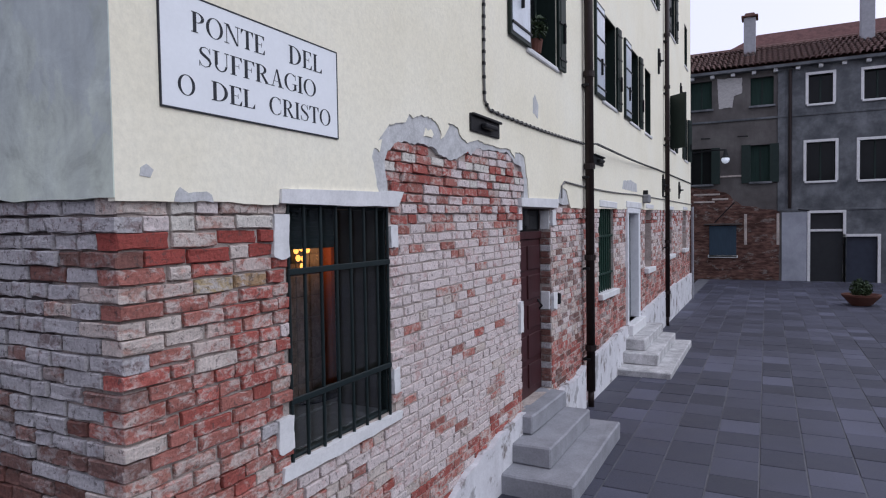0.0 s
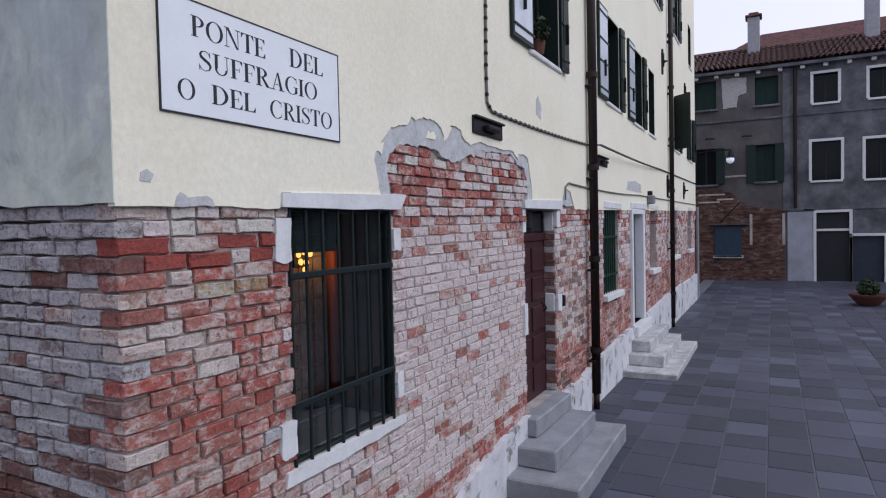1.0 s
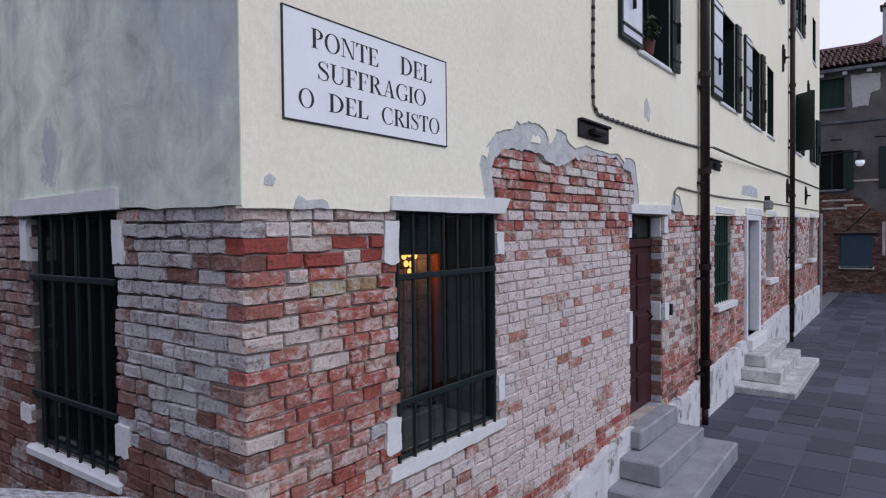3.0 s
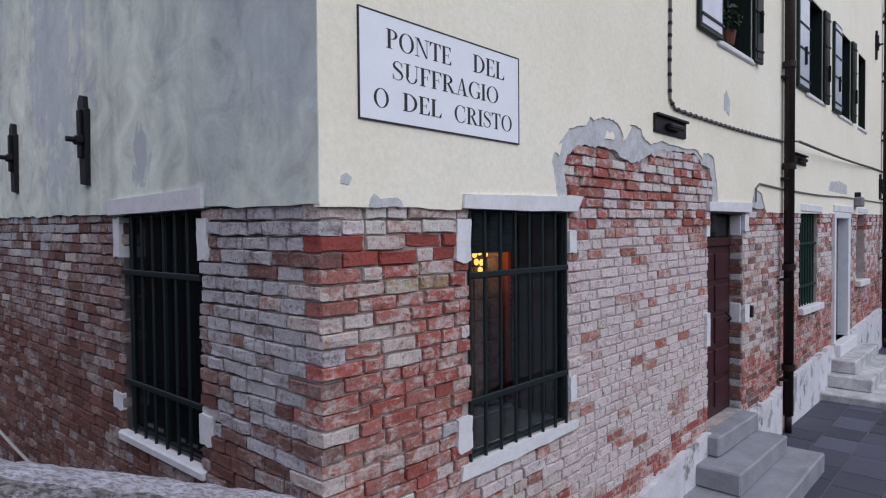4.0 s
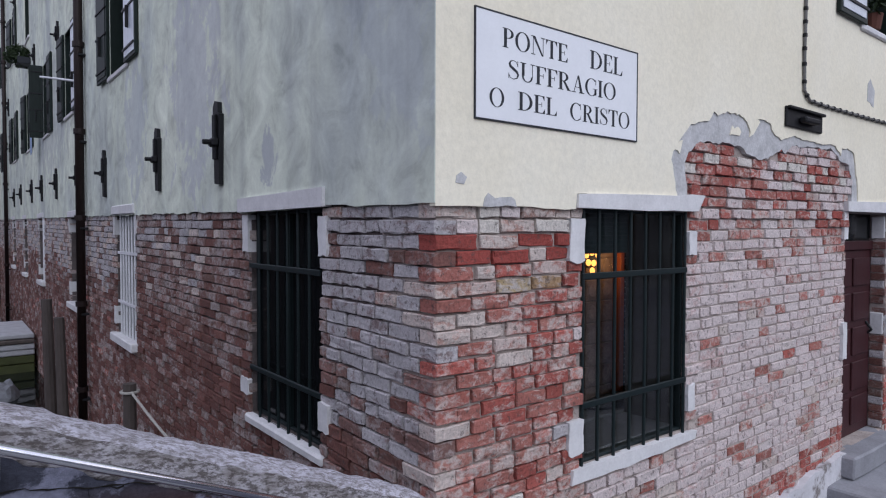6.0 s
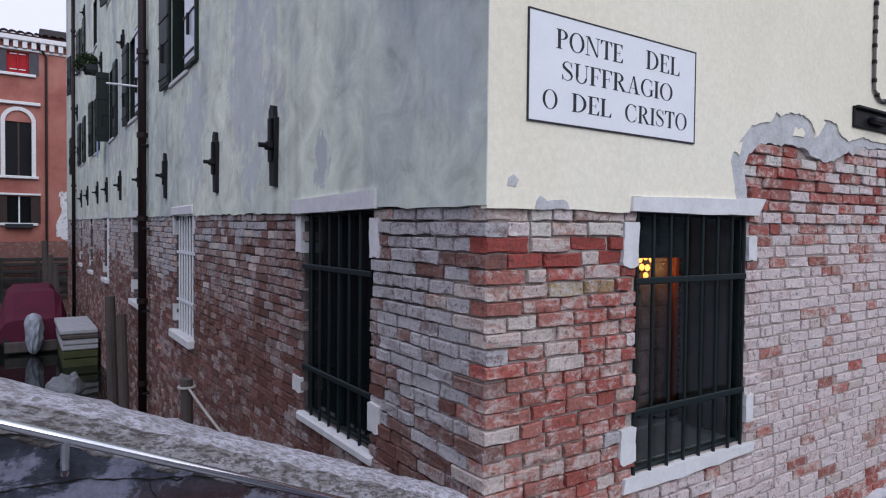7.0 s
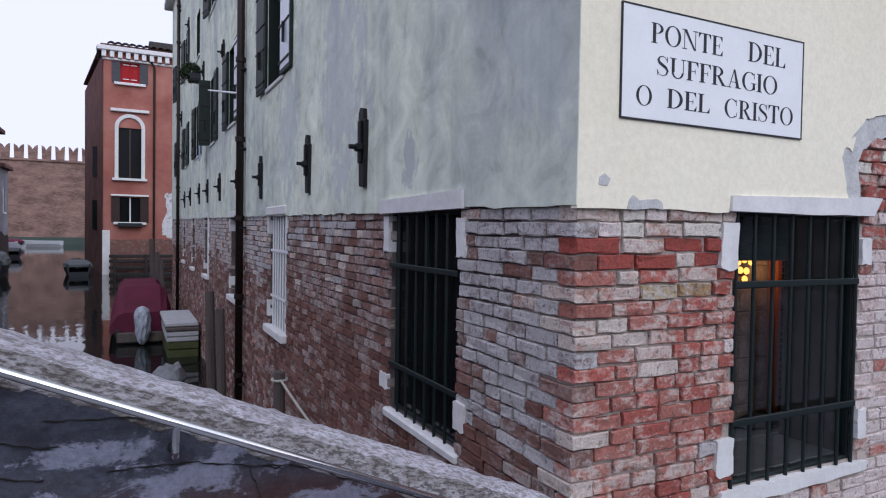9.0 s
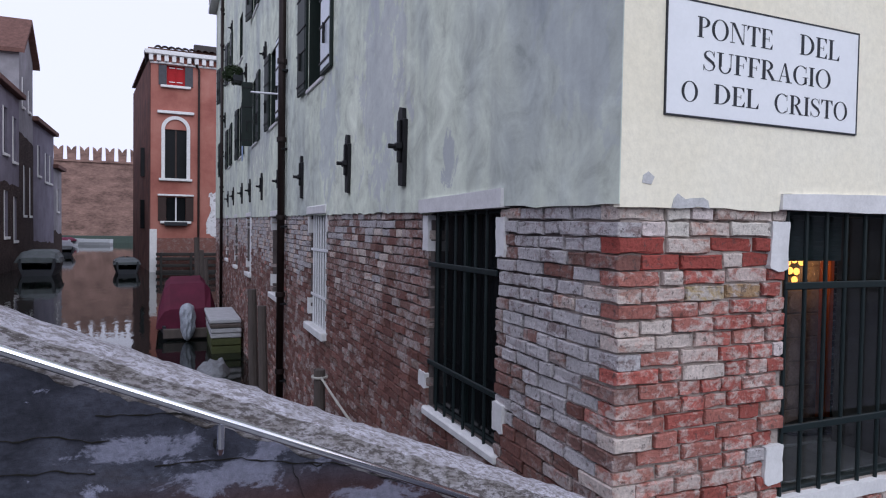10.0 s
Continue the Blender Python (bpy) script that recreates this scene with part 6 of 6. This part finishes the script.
rnd = random.Random(11)
slabs, y = [], -0.02
while y > -13:
    wdt = rnd.uniform(0.34, 0.43)
    x = rnd.uniform(-0.7, 0)
    while x < 26.3:
        ln = rnd.uniform(0.36, 0.66)
        if x + ln > 0.02:
            slabs.append((max(x, 0.02), min(x + ln, 26.4), y - wdt, y))
        x += ln
    y -= wdt
slabs.sort(key=lambda s: (s[0] - 7) ** 2 * 0.25 + (s[3] + 1.5) ** 2)
v0, f0 = chamfer_box(1, 1, 0.06, 0.014)
unit = bpy.data.meshes.new("paving_slab")
unit.from_pydata(v0, [], f0)
unit.materials.append(PAVING)
for x0, x1, y0, y1 in slabs[:300]:
    ob = new("paving_slab", unit)
    ob.parent = ground
    ob.scale = (x1 - x0 - 0.009, y1 - y0 - 0.009, 1)
    ob.location = ((x0 + x1) / 2, (y0 + y1) / 2, GROUND + rnd.uniform(-0.004, 0.003))
    ob.rotation_euler = (rnd.uniform(-0.006, 0.006), rnd.uniform(-0.004, 0.004), 0)
V, Fc = [], []
for x0, x1, y0, y1 in slabs[300:]:
    v, f = chamfer_box(x1 - x0 - 0.009, y1 - y0 - 0.009, 0.06, 0.006, rnd)
    k0, dz = len(V), rnd.uniform(-0.004, 0.003)
    V += [(a + (x0 + x1) / 2, b_ + (y0 + y1) / 2, c + GROUND + dz) for a, b_, c in v]
    Fc += [tuple(k0 + i for i in q) for q in f]
me = bpy.data.meshes.new("paving_slabs")
me.from_pydata(V, [], Fc)
me.materials.append(PAVING)
ob = new("paving_slabs", me)
ob.parent = ground
tagged(ob, "grey stone paving slabs", kind="stuff")


# ---- bricks ----
def brick_shape(rnd, wear):
    """A worn brick one unit long, 0.061 high, 0.115 deep; its face lies at y = 0."""
    n = [(-0.5, -1), (-0.17, -1), (0.2, -1), (0.5, -1), (0.5, 0.1), (0.5, 1), (0.15, 1), (-0.2, 1), (-0.5, 1), (-0.5, -0.1)]
    out = []
    for x, z in n:
        jx, jz = rnd.uniform(-1, 1) * wear, rnd.uniform(-1, 0.5) * wear
        out.append((x - math.copysign(abs(jx), x) * 5 * (abs(x) > 0.4), z * (0.0305 + jz * (1 if z > 0 else 1))))
    v = [(x, 0.115, z) for x, z in out] + [(x, 0.009, z) for x, z in out]
    for x, z in out:
        chip = rnd.random() < 0.1
        v.append((x * (0.92 if chip else rnd.uniform(0.96, 0.985)), 0.006 if chip else rnd.uniform(0, 0.004), z * (0.68 if chip else rnd.uniform(0.8, 0.95))))
    m = len(out)
    f = [(a + i, a + (i + 1) % m, a + m + (i + 1) % m, a + m + i) for a in (0, m) for i in range(m)] + [tuple(range(2 * m, 3 * m))]
    return v, f


rnd = random.Random(5)
SHAPES = [brick_shape(rnd, 0.0055) for _ in range(24)]
MESH = {}


def brick_mesh(s, mat):
    if (s, mat) not in MESH:
        me = bpy.data.meshes.new("brick")
        me.from_pydata(SHAPES[s][0], [], SHAPES[s][1])
        me.materials.append(BRICK[mat])
        MESH[s, mat] = me
    return MESH[s, mat]


def pick(rnd, table):
    r = rnd.random() * sum(table.values())
    for kk, p in table.items():
        r -= p
        if r <= 0:
            return kk
    return kk


def kind_front(u, z, c, rnd):
    if c < 2 and u < 1.9 and c >= 0:
        return pick(rnd, dict(lime=5, tan=4, pale=0.6))
    if c in (2, 3) and u < 0.85:
        return "fresh" if u < (0.32 if c == 2 else 0.6) or rnd.random() < 0.45 else "tan"
    if z > 2.42:
        return pick(rnd, dict(red=4, rose=3, pale=4, lime=2))
    if z > 2.12 and u > 1.85:
        return pick(rnd, dict(red=4, rose=3, pale=5, fresh=0.4))
    if z > 1.96 and u > 1.85:
        return pick(rnd, dict(rose=2.5, pale=6, red=1))
    if 0.68 < u < 0.8 and 1.16 < z < 1.24:
        return "grey"
    if 0.45 < u < 0.72 and c == 5:
        return "ochre"
    if u < 0.3:
        return pick(rnd, dict(rose=7, red=3, tan=1) if z < 1.62 else dict(tan=6, rose=3))
    if u < 0.95:
        if z > 1.5:
            return pick(rnd, dict(rose=5, red=6 * u, tan=1.5))
        return pick(rnd, dict(red=6, rose=7, tan=1) if z > 1.0 else dict(rose=4, red=2, tan=3, lime=2))
    if u < 4.3:
        low_ = z < 0.3 + 0.11 * (u - 1.9)
        return pick(rnd, dict(red=6, rose=3, pale=1) if low_ and u > 1.5 else dict(pale=14, rose=1.6, tan=1, red=0.12) if z > 0.75 or u > 1.9 else dict(rose=5, pale=4, tan=3, red=1))
    if u < 6.5:
        return pick(rnd, dict(rose=3, pale=3, tan=4, brown=3) if z > 0.75 else dict(red=5, umber=2, rose=2))
    return pick(rnd, dict(rose=4, pale=4, tan=3, brown=2) if z > 1.3 else dict(red=4, umber=1, rose=4, brown=2))


def kind_canal(u, z, c, rnd):
    wave = z + 0.12 * math.sin(u * 2.1) + rnd.uniform(-0.16, 0.16)
    if u < 0.95:
        if c in (2, 3, 4) and u < (0.12, 0.3, 0.0)[c - 2] or c == 4 and 0.42 < u < 0.62:
            return "fresh" if u < 0.1 else "umber"
        if u < 0.13:
            return pick(rnd, dict(tan=5, rose=3, grey=2) if z > 1.6 else dict(rose=5, tan=2, brown=2))
        if wave > 1.62:
            return pick(rnd, dict(grey=12, tan=0.8, brown=1))
        if wave > 1.3:
            return pick(rnd, dict(grey=8, brown=5, umber=0.8))
        return pick(rnd, dict(umber=4, brown=7, grey=0.8))
    if u < 5.0:
        if wave > 2.1:
            return pick(rnd, dict(grey=5, tan=2, brown=4))
        if wave > 1.62:
            return pick(rnd, dict(tan=1.6, brown=9, grey=0.6, umber=1))
        if wave > 1.35:
            return pick(rnd, dict(brown=6, umber=4))
        return pick(rnd, dict(umber=8, brown=3))
    return pick(rnd, dict(grey=6, tan=3, brown=2) if wave > 1.6 else dict(umber=6, brown=4, rose=0.6))


def lay(wall, W, turned, u_end, z_bot, edge, ops, kind, near, seed, fan, extra=None):
    """Courses of bricks from the plaster's foot downward; the first ones near the corner are objects, the rest one mesh."""
    rnd = random.Random(seed)
    todo = []
    for c in range(-11 if extra else 0, 64):
        u = 0.0 if (c % 2 == 0) != turned else 0.118
        while u < u_end:
            ln = rnd.choice((0.22, 0.21, 0.2, 0.115, 0.23, 0.16, 0.105, 0.13, 0.19))
            if u == 0.0:
                ln = rnd.choice((0.23, 0.21, 0.19))
            pitch = 0.0655 * (1 + fan * u)
            uc = u + ln / 2
            z = edge(uc) - 0.025 - pitch * c + 0.006 * noise.noise(Vector((uc * 1.6, c * 0.35, seed)))
            u0, u1 = u, min(u + ln, u_end)
            u += ln + rnd.uniform(0.007, 0.015)
            if z < z_bot:
                continue
            if c < 0 and not extra(uc, z):
                continue
            skip = False
            for a, b, z0, z1 in ops:
                if z0 - 0.03 < z < z1 + (0.11 if c >= 0 else 0.115) and u1 > a and u0 < b:
                    if u0 < a - 0.05:
                        u1 = a - rnd.uniform(-0.004, 0.006)
                    elif u1 > b + 0.05:
                        u0 = b + rnd.uniform(-0.004, 0.006)
                    else:
                        skip = True
            if skip or u1 - u0 < 0.03:
                continue
            gone = not turned and (c == 2 and 0.5 < uc < 0.68 or c == 3 and 0.68 < uc < 0.86)
            todo.append((u0, u1, z, pitch, "fresh" if gone else kind(uc, z, c, rnd), gone))
    todo.sort(key=lambda t: t[0] > near)
    V, Fc, Mi, names = [], [], [], list(BRICK)
    for i, (u0, u1, z, pitch, mat, gone) in enumerate(todo):
        s = rnd.randrange(len(SHAPES))
        d = rnd.uniform(-0.007, 0.006)
        if not turned and u0 > 1.86:
            d = rnd.uniform(-0.012, 0.002) if z > 2.2 else rnd.uniform(0.008, 0.013)
        if gone:
            d = 0.011
        hz = pitch / 0.0705 * rnd.uniform(0.98, 1.1)
        tilt = rnd.uniform(-0.012, 0.012)
        if i < 300 and u0 <= near:
            ob = new("brick", brick_mesh(s, mat))
            ob.parent = wall
            ob.scale = (u1 - u0, 1, hz)
            ob.location = W((u0 + u1) / 2, d, z)
            ob.rotation_euler = (rnd.uniform(-0.03, 0.03), -tilt if turned else tilt, radians(-90) if turned else 0)
        else:
            k0 = len(V)
            v, f = SHAPES[s]
            V += [tuple(W((u0 + u1) / 2 + a * (u1 - u0), d + b, z + e * hz + a * tilt * 0.25)) for a, b, e in v]
            Fc += [tuple(k0 + q for q in p) for p in f]
            Mi += [names.index(mat)] * len(f)
    me = bpy.data.meshes.new("brickwork")
    me.from_pydata(V, [], Fc)
    for nme in names:
        me.materials.append(BRICK[nme])
    me.polygons.foreach_set("material_index", Mi)
    b = bmesh.new()
    b.from_mesh(me)
    bmesh.ops.recalc_face_normals(b, faces=b.faces)
    b.to_mesh(me)
    b.free()
    ob = new("brickwork", me)
    ob.parent = wall
    tagged(ob, "courses of worn bricks", kind="stuff")


def in_patch(u, z):
    """Whether a brick lies in the bare field over the window and the door."""
    if not 1.82 < u < 4.27 or z < 2.25:
        return False
    return z < (2.66 if u < 2.5 else 2.63 if u < 2.9 else 2.74 if u < 4.0 else 2.66)


f_ops = [(a, b, c - 0.07, d) for a, b, c, d in F_LOW]
lay(wall_front, front, False, F_END, GROUND, f_edge, f_ops, kind_front, 2.35, 21, 0.006, in_patch)
c_ops = [(a, b, c - 0.07, d) for a, b, c, d in C_LOW]
lay(wall_canal, canal, True, C_END, WATERZ - 0.1, c_edge, c_ops, kind_canal, 2.6, 22, 0.004)
